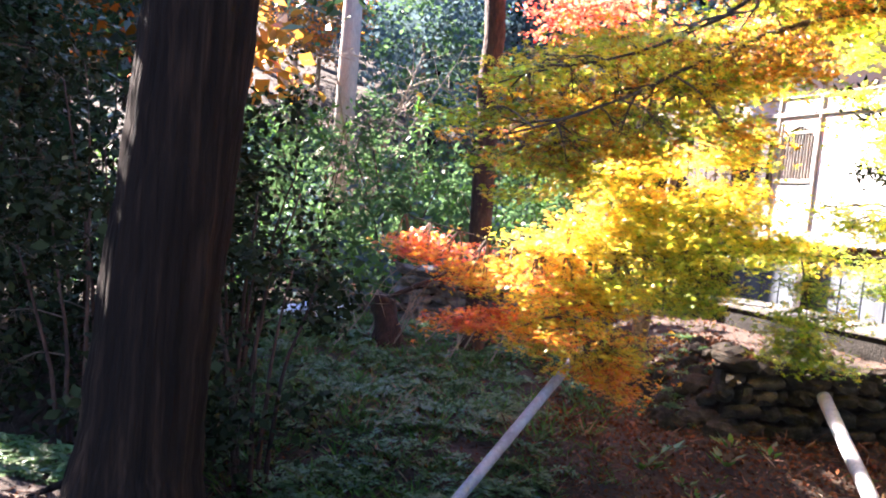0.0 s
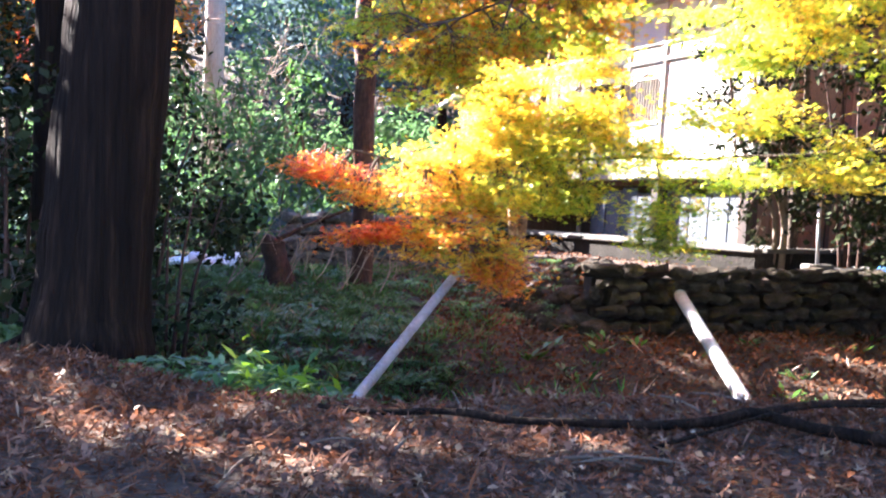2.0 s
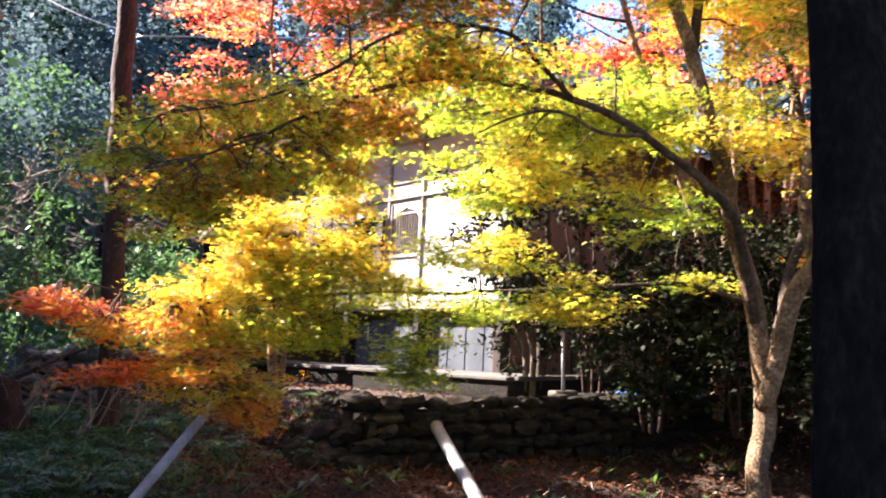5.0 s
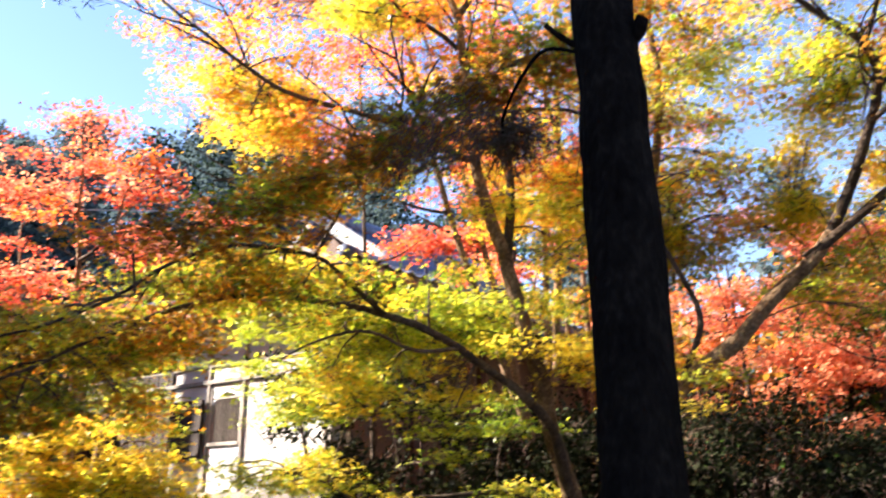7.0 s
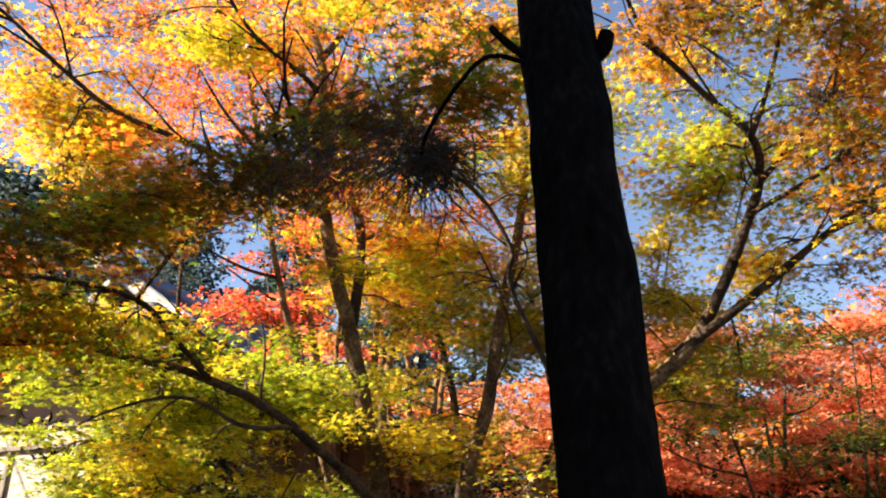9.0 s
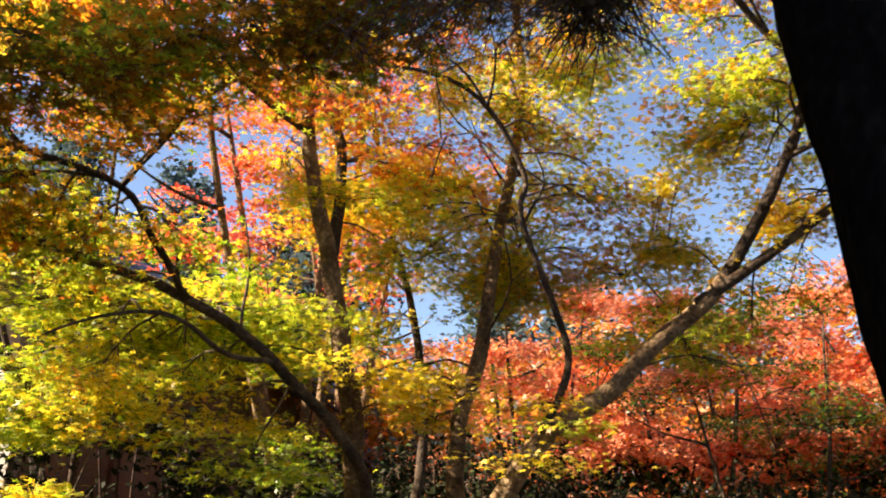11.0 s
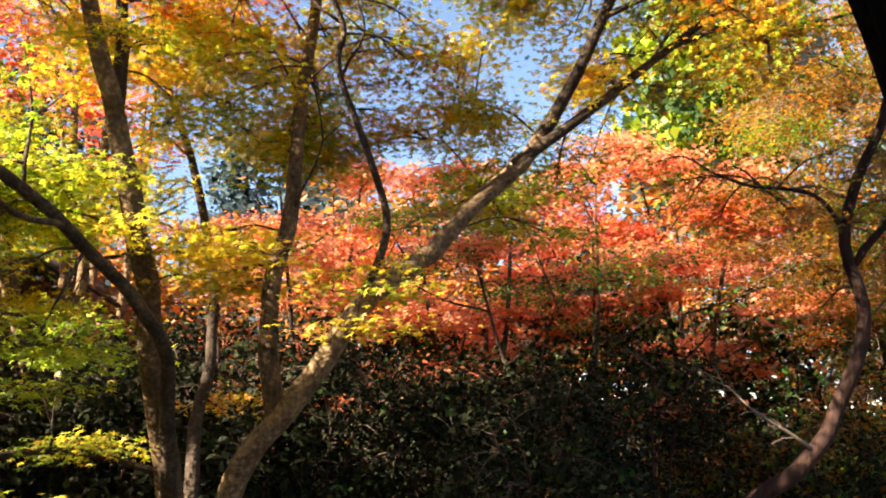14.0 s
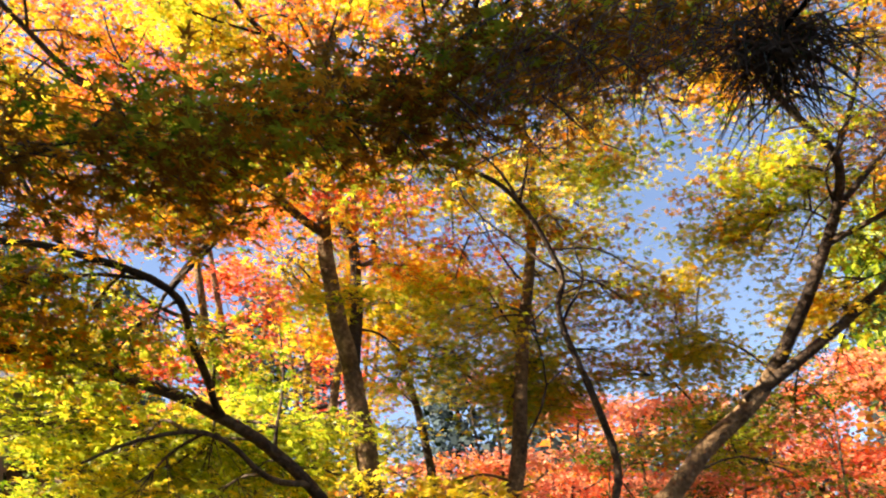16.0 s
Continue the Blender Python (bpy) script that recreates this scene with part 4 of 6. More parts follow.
    T.clump((6.1, 2.1, 4.15), (0.38, 0.31, 0.28), 4, OD)
    T.clump((6.6, 4.86, 5.10), (0.75, 0.70, 0.30), 9, OG)
    T.clump((6.0, 6.14, 4.47), (0.65, 0.6, 0.30), 6, YA)
    T.clump((3.60, 7.00, 3.59), (0.54, 0.43, 0.25), 4, LG)
    T.clump((5.9, 5.66, 4.50), (0.65, 0.6, 0.36), 8, YA)
    T.clump((7.05, 3.49, 4.62), (0.75, 0.7, 0.28), 8, YL)
    T.clump((6.3, 4.58, 5.01), (0.60, 0.55, 0.22), 5, OG)
    T.clump((5.67, 5.58, 5.18), (0.55, 0.50, 0.27), 6, OG)
    T.clump((6.47, 5.35, 4.47), (0.60, 0.55, 0.32), 7, YM)
    T.clump((5.78, 6.80, 4.40), (0.55, 0.50, 0.33), 6, YA)
    T.clump((6.84, 5.19, 3.76), (0.60, 0.55, 0.28), 7, YA)
    T.clump((6.10, 6.56, 3.48), (0.50, 0.45, 0.28), 6, YL)
    T.clump((5.89, 4.23, 5.46), (0.55, 0.50, 0.22), 5, OD)
    T.clump((3.62, 7.26, 2.26), (0.51, 0.45, 0.26), 7, LG)
    T.clump((1.57, 7.85, 1.78), (0.35, 0.27, 0.53), 40, YE, 95, L, (0.22, 0.22, 0.045))
    T.clump((2.09, 7.64, 1.46), (0.62, 0.49, 0.37), 54, YL, 95, L, (0.22, 0.22, 0.045))
    T.clump((0.85, 8.04, 0.97), (0.87, 0.69, 0.25), 54, YA, 95, L, (0.22, 0.22, 0.045))
    T.clump((-0.19, 8.22, 1.15), (0.38, 0.30, 0.13), 13, OT, 95, L, (0.22, 0.22, 0.045))
    T.clump((1.16, 7.78, 0.50), (0.67, 0.54, 0.28), 30, YA, 95, L, (0.22, 0.22, 0.045))
    T.clump((0.32, 8.10, 0.54), (0.37, 0.30, 0.12), 12, OT, 95, L, (0.22, 0.22, 0.045))
    T.clump((1.41, 7.60, 0.14), (0.24, 0.19, 0.18), 10, AM, 95, L, (0.22, 0.22, 0.045))
    T.clump((2.89, 7.16, 0.73), (0.32, 0.27, 0.45), 21, LG, 95, L, (0.22, 0.22, 0.045))
    T.clump((3.28, 6.49, 1.65), (0.57, 0.46, 0.22), 20, YL, 95, L, (0.22, 0.22, 0.045))
    T.clump((3.81, 6.00, 1.22), (0.35, 0.28, 0.25), 10, YL)
    T.clump((4.23, 5.65, 1.87), (0.45, 0.40, 0.40), 4, LG)
    T.clump((3.68, 6.19, 2.23), (0.41, 0.33, 0.28), 5, YM)
    T.done("yellow, lime and amber palmate leaves")


build_main_maple()


def canopy_maple(name, label, base, top, spread, kinds, sprays, leaves, seed, size=0.085, stems=3, r=0.09, low=0.35, bark=None, lean=(0, 0)):
    """A maple known by its crown: stems that fan out from the base, limbs, and layered sprays."""
    rr = random.Random(seed)
    T = Tree(name, base, label, bark or BARK_MAPLE, "broad")
    b = Vector(base)
    hgt = top - b.z
    for i in range(stems):
        a = 2 * math.pi * (i + rr.uniform(-0.2, 0.2)) / stems
        k = spread * rr.uniform(0.3, 0.65)
        tipv = b + Vector((math.cos(a) * k + lean[0], math.sin(a) * k + lean[1], hgt * rr.uniform(0.75, 0.95)))
        path = T.stem([b - Vector((0, 0, 0.3)), b + Vector((math.cos(a) * 0.15, math.sin(a) * 0.15, hgt * 0.2)), b.lerp(tipv, 0.55) + Vector((rr.uniform(-0.2, 0.2), rr.uniform(-0.2, 0.2), 0.1)), tipv], r, r * 0.15, "trunk" if i == 0 else "limb", 8, 0.12)
        for j in range(4):
            h = path[int(len(path) * (0.35 + 0.15 * j))]
            a2 = a + rr.uniform(-1.6, 1.6)
            e = h + Vector((math.cos(a2), math.sin(a2), rr.uniform(0.2, 0.6))) * spread * rr.uniform(0.35, 0.6)
            T.stem([h, h.lerp(e, 0.5) + Vector((0, 0, -0.08)), e], r * 0.35, r * 0.08, "limb", 6, 0.1)
    mid = b.z + hgt * (low + 1) / 2
    T.fill((b.x + lean[0] * 0.7, b.y + lean[1] * 0.7, mid), (spread, spread, hgt * (1 - low) / 2), sprays, (0.6, 0.6, 0.13), int(leaves * 2.2), kinds, size * 0.66, 0.36, 26)
    T.done()


canopy_maple("maple_tree", "bright red maple before the wooded hill", (2.5, 11.3, 0.0), 6.5, 1.7, RD, 46, 110, 1, 0.09, 3, 0.08, 0.5)
canopy_maple("maple_tree", "scarlet maple beside the tiled roof", (8.0, 9.9, 0.1), 6.6, 1.9, {"red": 5, "coral": 2, "orange": 2}, 30, 120, 2, 0.09, 3, 0.08, 0.64)
canopy_maple("maple_tree", "tall orange and amber maple above the others", (7.9, 9.0, 0.1), 9.4, 2.3, OR, 36, 150, 3, 0.075, 4, 0.08, 0.74, lean=(-1.2, -0.4))
canopy_maple("maple_tree", "amber and orange maple rising beside the house", (5.9, 10.3, 0.1), 8.7, 2.2, {"orange": 4, "red": 2.2, "amber": 2.6, "yellow": 0.7}, 42, 150, 21, 0.062, 3, 0.055, 0.64, lean=(-1.8, -0.8))
canopy_maple("maple_tree", "tall orange maple with thin stems", (9.6, 9.8, 0.1), 8.6, 2.0, OR, 16, 140, 5, 0.08, 4, 0.08, 0.66)
canopy_maple("maple_tree", "coral-red maple behind the hedge", (11.3, 5.6, 0.1), 5.4, 2.2, CO, 38, 300, 6, 0.092, 4, 0.06, 0.30)
canopy_maple("maple_tree", "coral-red maple behind the hedge", (13.0, 3.2, 0.1), 5.6, 2.4, CO, 46, 300, 7, 0.096, 4, 0.06, 0.16)
canopy_maple("maple_tree", "ochre and brown maple at the wood's edge", (11.3, 0.2, 0.1), 6.9, 2.4, OC, 130, 200, 8, 0.062, 4, 0.06, 0.12)
canopy_maple("maple_tree", "coral-pink maple beyond the hedge's end", (10.9, 7.7, 0.1), 5.6, 1.9, CO, 30, 220, 12, 0.085, 4, 0.06, 0.25)
canopy_maple("maple_tree", "dark green layered maple among the coral ones", (10.4, 4.3, 0.1), 4.6, 2.0, {"green": 3, "fern": 3, "ochre": 1}, 26, 200, 14, 0.06, 3, 0.05, 0.5)
canopy_maple("maple_tree", "tall ochre maple behind the slender tree", (13.6, 0.5, 0.1), 8.6, 2.0, OC, 60, 200, 9, 0.066, 4, 0.06, 0.25)


# ---------------------------------------------------------------- conifers near the road
def build_pine():
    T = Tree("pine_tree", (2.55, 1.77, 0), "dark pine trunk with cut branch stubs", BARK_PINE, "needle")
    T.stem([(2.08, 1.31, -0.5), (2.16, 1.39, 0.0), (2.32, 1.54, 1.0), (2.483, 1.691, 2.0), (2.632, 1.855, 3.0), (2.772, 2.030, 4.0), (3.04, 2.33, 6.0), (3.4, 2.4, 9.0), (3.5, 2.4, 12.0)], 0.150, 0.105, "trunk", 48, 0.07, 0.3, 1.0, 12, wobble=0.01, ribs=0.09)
    T.stem([(2.62, 1.98, 3.32), (2.52, 2.04, 3.40), (2.475, 2.07, 3.45)], 0.018, 0.013, "stub", 7, 0.2, label="cut branch stub", wobble=0.004)
    T.stem([(2.70, 1.86, 3.28), (2.74, 1.79, 3.36), (2.75, 1.765, 3.42)], 0.04, 0.03, "stub", 7, 0.25, label="broken branch stub", wobble=0.004)
    T.stem([(2.60, 1.96, 3.30), (2.47, 2.07, 3.33), (2.40, 2.16, 3.22), (2.42, 2.32, 3.11), (2.5, 2.44, 3.08)], 0.010, 0.007, "limb", 6, 0.1, wobble=0.004)
    # crown above the view, added to cast shade below
    for i in range(22):
        a, z = i * 2.4, 6.2 + 0.22 * i
        k = 2.3 * (1 - 0.5 * (i / 26))
        q = Vector((3.35 + math.cos(a) * k, 2.35 + math.sin(a) * k, z + 0.5))
        T.stem([(3.35, 2.35, z), (3.35 + math.cos(a) * k * 0.5, 2.35 + math.sin(a) * k * 0.5, z + 0.2), q], 0.035, 0.01, "limb", 5, 0.0, per=2)
        T.fill(q, (0.6, 0.6, 0.3), 3, (0.5, 0.5, 0.25), 90, {"conifer": 1}, 0.16, 0.9)
    T.done("dark needle tufts high above, unseen and added for shade")


def build_cedar():
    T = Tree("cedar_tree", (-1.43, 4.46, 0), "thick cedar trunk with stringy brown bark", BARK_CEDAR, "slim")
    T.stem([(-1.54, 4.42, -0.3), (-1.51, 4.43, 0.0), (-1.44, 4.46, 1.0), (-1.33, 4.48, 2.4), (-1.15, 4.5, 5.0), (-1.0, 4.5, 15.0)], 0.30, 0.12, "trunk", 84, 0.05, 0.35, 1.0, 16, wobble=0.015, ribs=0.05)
    # unseen cedar crown, added to shade the road and the pine
    for i in range(36):
        a, z = i * 2.4, 5.4 + 0.25 * i
        k = 1.9 * (1 - 0.6 * (i / 34))
        q = Vector((-1.15 + math.cos(a) * k, 4.5 + math.sin(a) * k, z - 0.2))
        T.stem([(-1.15, 4.5, z), (-1.15 + math.cos(a) * k * 0.5, 4.5 + math.sin(a) * k * 0.5, z + 0.15), q], 0.03, 0.01, "limb", 5, 0.0, per=2)
        T.fill(q, (0.7, 0.7, 0.3), 5, (0.5, 0.5, 0.2), 90, {"conifer": 1}, 0.2, 0.9)
    # extra core sprays that thicken the crown's shade
    T.fill((-1.1, 4.5, 9.8), (1.4, 1.4, 4.2), 110, (0.6, 0.6, 0.3), 90, {"conifer": 1}, 0.2, 0.9)
    T.done("dark green cedar sprays, unseen and added for shade")


def build_far_trunks():
    T = Tree("red_pine_tree", (0.46, 11.65, -0.3), "slender red-brown pine trunk on the far bank", BARK_RED, "needle")
    T.stem([(0.44, 11.65, -0.6), (0.45, 11.65, 0.5), (0.42, 11.68, 2.5), (0.42, 11.7, 5.0), (0.45, 11.8, 11.0)], 0.15, 0.11, "trunk", 12, 0.1, 0.4)
    for i in range(12):
        a, z = i * 2.4, 8.0 + 0.3 * i
        q = Vector((0.6 + math.cos(a) * 1.5, 11.8 + math.sin(a) * 1.5, z + 0.4))
        T.stem([(0.6, 11.8, z), q], 0.03, 0.01, "limb", 5, 0, per=2)
        T.fill(q, (0.5, 0.5, 0.3), 2, (0.5, 0.5, 0.25), 60, {"conifer": 1}, 0.2, 0.9)
    T.done()
    s = Tree("tree_stump", (-0.66, 11.6, -0.4), "broken-off brown tree stump on the bank", BARK_RED, category="stump")
    s.stem([(-0.64, 11.6, -0.6), (-0.67, 11.62, -0.1), (-0.72, 11.68, 0.3)], 0.19, 0.15, "trunk", 10, 0.2, 0.5)
    s.stem([(-0.7, 11.68, 0.28), (0.3, 11.6, 0.75), (1.0, 11.5, 1.05)], 0.035, 0.01, "branch", 6)
    s.done()


build_pine()
build_cedar()
build_far_trunks()


# ---------------------------------------------------------------- evergreen shrubs and hedge
def shrub(name, label, at, size, n, kinds, leaf, outline="oval", seed=0, stems=5, group="", tilt=0.8, clumps=None):
    r = random.Random(seed)
    T = Tree(name, at, label, BARK_RED, outline, "shrub", group)
    b = Vector(at)
    for i in range(stems):
        a = 6.283 * i / stems + r.uniform(-0.3, 0.3)
        e = b + Vector((math.cos(a) * size[0] * 0.6, math.sin(a) * size[1] * 0.6, size[2] * r.uniform(0.6, 0.95)))
        T.stem([b + Vector((math.cos(a) * 0.1, math.sin(a) * 0.1, -0.2)), b.lerp(e, 0.5) + Vector((0, 0, 0.1)), e], 0.028, 0.008, "stem", 6, 0.1, per=4)
    k = clumps or max(6, n // 110)
    for i in range(k):
        d = np.array([r.gauss(0, 1), r.gauss(0, 1), r.gauss(0, 1)])
        d = d / np.linalg.norm(d) * r.uniform(0.35, 1) ** 0.5
        c = Vector((at[0] + d[0] * size[0], at[1] + d[1] * size[1], at[2] + size[2] * (0.52 + 0.48 * d[2])))
        host = near(T.nodes, c)
        T.crown.spray(host, c, (size[0] * 0.32, size[1] * 0.32, size[2] * 0.13), n // k, kinds, leaf, tilt, per=9, twig=0.005, layer=0.07, puff=0.09)
    return T.done()


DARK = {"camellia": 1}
# shrubs hidden behind the cedar's trunk are added to shade the gully
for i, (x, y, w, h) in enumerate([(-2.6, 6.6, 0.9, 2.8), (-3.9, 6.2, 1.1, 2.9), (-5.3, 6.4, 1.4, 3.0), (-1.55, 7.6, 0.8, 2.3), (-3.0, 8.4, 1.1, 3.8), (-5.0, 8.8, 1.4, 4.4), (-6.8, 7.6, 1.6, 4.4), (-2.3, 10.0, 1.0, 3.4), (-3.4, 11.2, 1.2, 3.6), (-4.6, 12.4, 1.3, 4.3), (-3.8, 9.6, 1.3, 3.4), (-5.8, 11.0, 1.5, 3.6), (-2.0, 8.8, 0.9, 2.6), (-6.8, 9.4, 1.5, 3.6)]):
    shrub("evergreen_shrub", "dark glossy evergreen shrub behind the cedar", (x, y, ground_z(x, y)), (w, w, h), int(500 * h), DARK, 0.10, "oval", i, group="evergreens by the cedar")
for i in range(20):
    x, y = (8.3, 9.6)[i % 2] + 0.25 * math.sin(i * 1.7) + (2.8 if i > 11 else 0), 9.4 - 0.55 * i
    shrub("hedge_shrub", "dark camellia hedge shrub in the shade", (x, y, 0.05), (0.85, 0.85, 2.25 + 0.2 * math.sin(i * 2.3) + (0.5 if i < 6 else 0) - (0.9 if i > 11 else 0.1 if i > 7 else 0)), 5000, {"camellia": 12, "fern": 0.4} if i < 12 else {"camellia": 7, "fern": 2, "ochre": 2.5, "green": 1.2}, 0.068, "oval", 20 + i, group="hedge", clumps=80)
for i, (x, y, h) in enumerate([(11.9, 6.5, 3.3), (12.2, 4.3, 3.3), (13.4, 1.9, 3.0), (14.6, 4.6, 4.2), (13.6, 7.8, 4.2), (14.8, 1.2, 4.0), (15.2, -1.2, 4.0), (13.9, -0.6, 3.2), (16.6, 2.9, 4.5), (14.6, -3.2, 4.0), (17.5, 0.6, 4.5), (18.0, -2.2, 4.5), (18.2, 4.0, 4.5), (17.0, 6.2, 4.5)]):
    shrub("evergreen_shrub", "dark evergreen among the coral maples", (x, y, 0.05), (1.3, 1.3, h), 2600, {"camellia": 4, "fern": 3, "ochre": 0.4} if i < 12 else {"camellia": 2, "fern": 2.5, "ochre": 2.5}, 0.12, "oval", 80 + i, group="evergreens among the maples", clumps=50)
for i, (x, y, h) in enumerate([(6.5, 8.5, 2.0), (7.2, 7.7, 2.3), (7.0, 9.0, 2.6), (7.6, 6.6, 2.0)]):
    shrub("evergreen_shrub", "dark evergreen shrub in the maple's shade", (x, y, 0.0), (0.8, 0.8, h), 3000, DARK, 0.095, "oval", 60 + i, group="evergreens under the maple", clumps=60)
EV = Tree("evergreen_tree", (5.65, 10.2, 0.1), "small dark evergreen with narrow leaves beside the house", TWIG, "slim")
for x0, x1, y1, z1 in ((5.6, 4.55, 9.6, 3.0), (5.72, 4.95, 9.7, 3.3), (5.75, 5.5, 10.0, 3.1)):
    q = EV.stem([(x0, 10.2, -0.1), (x0 + 0.03, 10.15, 0.8), ((x0 + x1) / 2, 10.05, 1.7), (x1, y1, z1)], 0.045, 0.012, "trunk", 7)
    for k in range(20):
        t = 0.45 + 0.55 * k / 20
        h = q[int(t * (len(q) - 1))]
        c = h + Vector(RNG.normal(0, 0.24, 3))
        EV.crown.spray(h, c, (0.2, 0.2, 0.12), 42, DARK, 0.12, 0.9, per=7, twig=0.004, layer=0.06, puff=0.06)
EV.done()
shrub("evergreen_tree", "dark evergreen before the house front", (6.6, 10.0, 0.1), (0.9, 0.7, 3.6), 1900, DARK, 0.10, "oval", 41)
for i, (x, y, w, h) in enumerate([(-0.9, 16.8, 1.5, 3.6), (-2.6, 18.2, 1.8, 3.8), (0.9, 17.6, 1.6, 3.0), (2.4, 16.5, 1.4, 2.6), (-4.8, 18.0, 2.2, 3.6)]):
    shrub("bamboo_thicket", "light green bamboo thicket on the far bank", (x, y, ground_z(x, y)), (w, w, h), 3000, {"bamboo": 4, "fern": 1}, 0.17, "slim", 50 + i, group="thickets")


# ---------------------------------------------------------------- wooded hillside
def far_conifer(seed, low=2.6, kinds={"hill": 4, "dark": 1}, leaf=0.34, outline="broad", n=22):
    r = random.Random(seed)
    T = Tree("hill_tree", (0, 0, 0), "dark forest conifer, on the hillside and added as roadside shade", BARK_CEDAR, outline, group="hill trees")
    T.stem([(0, 0, -0.5), (0.1, 0, 5), (0, 0.1, low + 8.4)], 0.22, 0.04, "trunk", 6, 0.0, per=3)
    for i in range(38):
        a, z = i * 2.4, low + 8.4 * i / 38
        k = (1.0 - (z - low + 0.4) / 10) * 2.2 + 0.25
        for j in range(2):
            c = Vector((math.cos(a) * k * (0.4 + 0.55 * j), math.sin(a) * k * (0.4 + 0.55 * j), z - 0.3 * j))
            T.crown.spray((0, 0, z), c, (0.6, 0.6, 0.25), n, kinds, leaf, 0.9, per=11, twig=0, layer=0.14, puff=0.28)
    return T.done()


def far_broadleaf(seed, kinds, label, leaf=0.30, n=33):
    r = random.Random(seed)
    T = Tree("hill_tree", (0, 0, 0), label, BARK_MAPLE, "broad", group="hill trees")
    T.stem([(0, 0, -0.5), (0.1, 0, 2.5), (0.2, 0.1, 5)], 0.16, 0.05, "trunk", 6, 0.0, per=3)
    for i in range(60):
        d = np.array([r.gauss(0, 1), r.gauss(0, 1), r.gauss(0, 1)])
        d = d / np.linalg.norm(d) * r.uniform(0.2, 1) ** 0.5
        c = Vector((d[0] * 2.4, d[1] * 2.4, 4.8 + d[2] * 2.2))
        T.crown.spray((0, 0, 3), c, (0.7, 0.7, 0.3), n, kinds, leaf, 0.8, per=11, twig=0, layer=0.15, puff=0.3)
    return T.done()


# the hill leaf tone gives these trees their painted haze
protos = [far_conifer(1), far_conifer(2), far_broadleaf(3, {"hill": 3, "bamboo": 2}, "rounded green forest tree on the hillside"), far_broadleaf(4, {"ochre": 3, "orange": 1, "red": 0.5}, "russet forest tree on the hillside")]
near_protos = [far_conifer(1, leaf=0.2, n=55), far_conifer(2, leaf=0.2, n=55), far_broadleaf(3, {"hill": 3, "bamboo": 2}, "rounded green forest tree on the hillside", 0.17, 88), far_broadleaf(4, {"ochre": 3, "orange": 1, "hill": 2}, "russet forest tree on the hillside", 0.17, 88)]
near_used = []
spots = []
r = random.Random(11)
while len(spots) < 115:
    a, d = radians(r.choice((r.uniform(-27, 100), r.uniform(-20, 25)))), r.uniform(24, 72)
    x, y = math.sin(a) * d, math.cos(a) * d
    if (a > radians(28) and d < 34) or (a < radians(-6) and d < 34):
        continue
    if all((x - p) ** 2 + (y - q) ** 2 > 6 for p, q in spots):
        spots.append((x, y))
for i, (x, y) in enumerate(spots):
    k = r.choice((0, 0, 1, 1, 2, 3))
    p = protos[k]
    m = pose(x, y, ground_z(x, y), 0, 0, r.uniform(0, 360)) @ Matrix.Diagonal((*[r.uniform(0.85, 1.15) * (0.9 if x > 1.1 * y else 1.2 if x > 0.5 * y else 1.0)] * 3, 1))
    if i < len(protos):
        protos[i].matrix_basis = m
    elif x < 0.62 * y and math.hypot(x, y) < 52:
        if k in near_used:
            copy_thing(near_protos[k], m).scale = m.to_scale()
        else:
            near_protos[k].matrix_basis = m
            near_used.append(k)
    else:
        c = copy_thing(p, m)
        c.scale = m.to_scale()

# evergreens added mostly out of view to shade the road, and the added wood behind it
TALL_SHADER = far_conifer(5, 5.2, {"conifer": 1}, 0.26, "slim", 66)
TALL_SHADER.matrix_basis = pose(-4.2, 7.0, ground_z(-4.2, 7.0))
copy_thing(TALL_SHADER, pose(-2.5, 7.5, ground_z(-2.5, 7.5), 0, 0, 60))
LOW_SHADER = far_conifer(6, 1.8, {"conifer": 1}, 0.26, "slim", 66)
LOW_SHADER.matrix_basis = pose(-6.5, 10.6, ground_z(-6.5, 10.6), 0, 0, 20)
copy_thing(LOW_SHADER, pose(-7.7, 12.4, ground_z(-7.7, 12.4), 0, 0, 200)).scale = (1.15, 1.15, 1.15)
copy_thing(LOW_SHADER, pose(-6.1, 12.2, ground_z(-6.1, 12.2), 0, 0, 90)).scale = (0.8, 0.8, 0.62)
copy_thing(LOW_SHADER, pose(-4.6, 9.9, ground_z(-4.6, 9.9), 0, 0, 190)).scale = (0.6, 0.6, 0.45)
copy_thing(TALL_SHADER, pose(-5.6, 8.9, ground_z(-5.6, 8.9), 0, 0, 130)).scale = (1.15, 1.15, 1.15)
for i, (x, y, k) in enumerate([(-11.0, 4.5, 1.1), (-11.2, 10.2, 1.2)]):
    c = copy_thing(protos[i % 2], pose(x, y, ground_z(x, y) + 0.6, 0, 0, 70 * i))
    c.scale = (k, k, k)
# broadleaf copies added to block the sun over the gully
for i, (x, y, k) in enumerate([(-10.2, 13.2, 1.1), (-8.7, 15.0, 1.02), (-7.0, 16.3, 1.18), (-5.6, 17.0, 1.2)]):
    copy_thing(protos[2 + i % 2], pose(x, y, ground_z(x, y), 0, 0, 50 * i)).scale = (k, k, k)
for i in range(16):
    a, d = radians(80 + 245 * (i + 0.5) / 16), 17 + 9 * ((i * 7) % 10) / 10
    c = copy_thing(protos[i % 3], pose(math.sin(a) * d, math.cos(a) * d - 2, 0, 0, 0, 41 * i))
    c.scale = (0.95 if i == 15 else 1.25 + 0.03 * (i % 9),) * 3
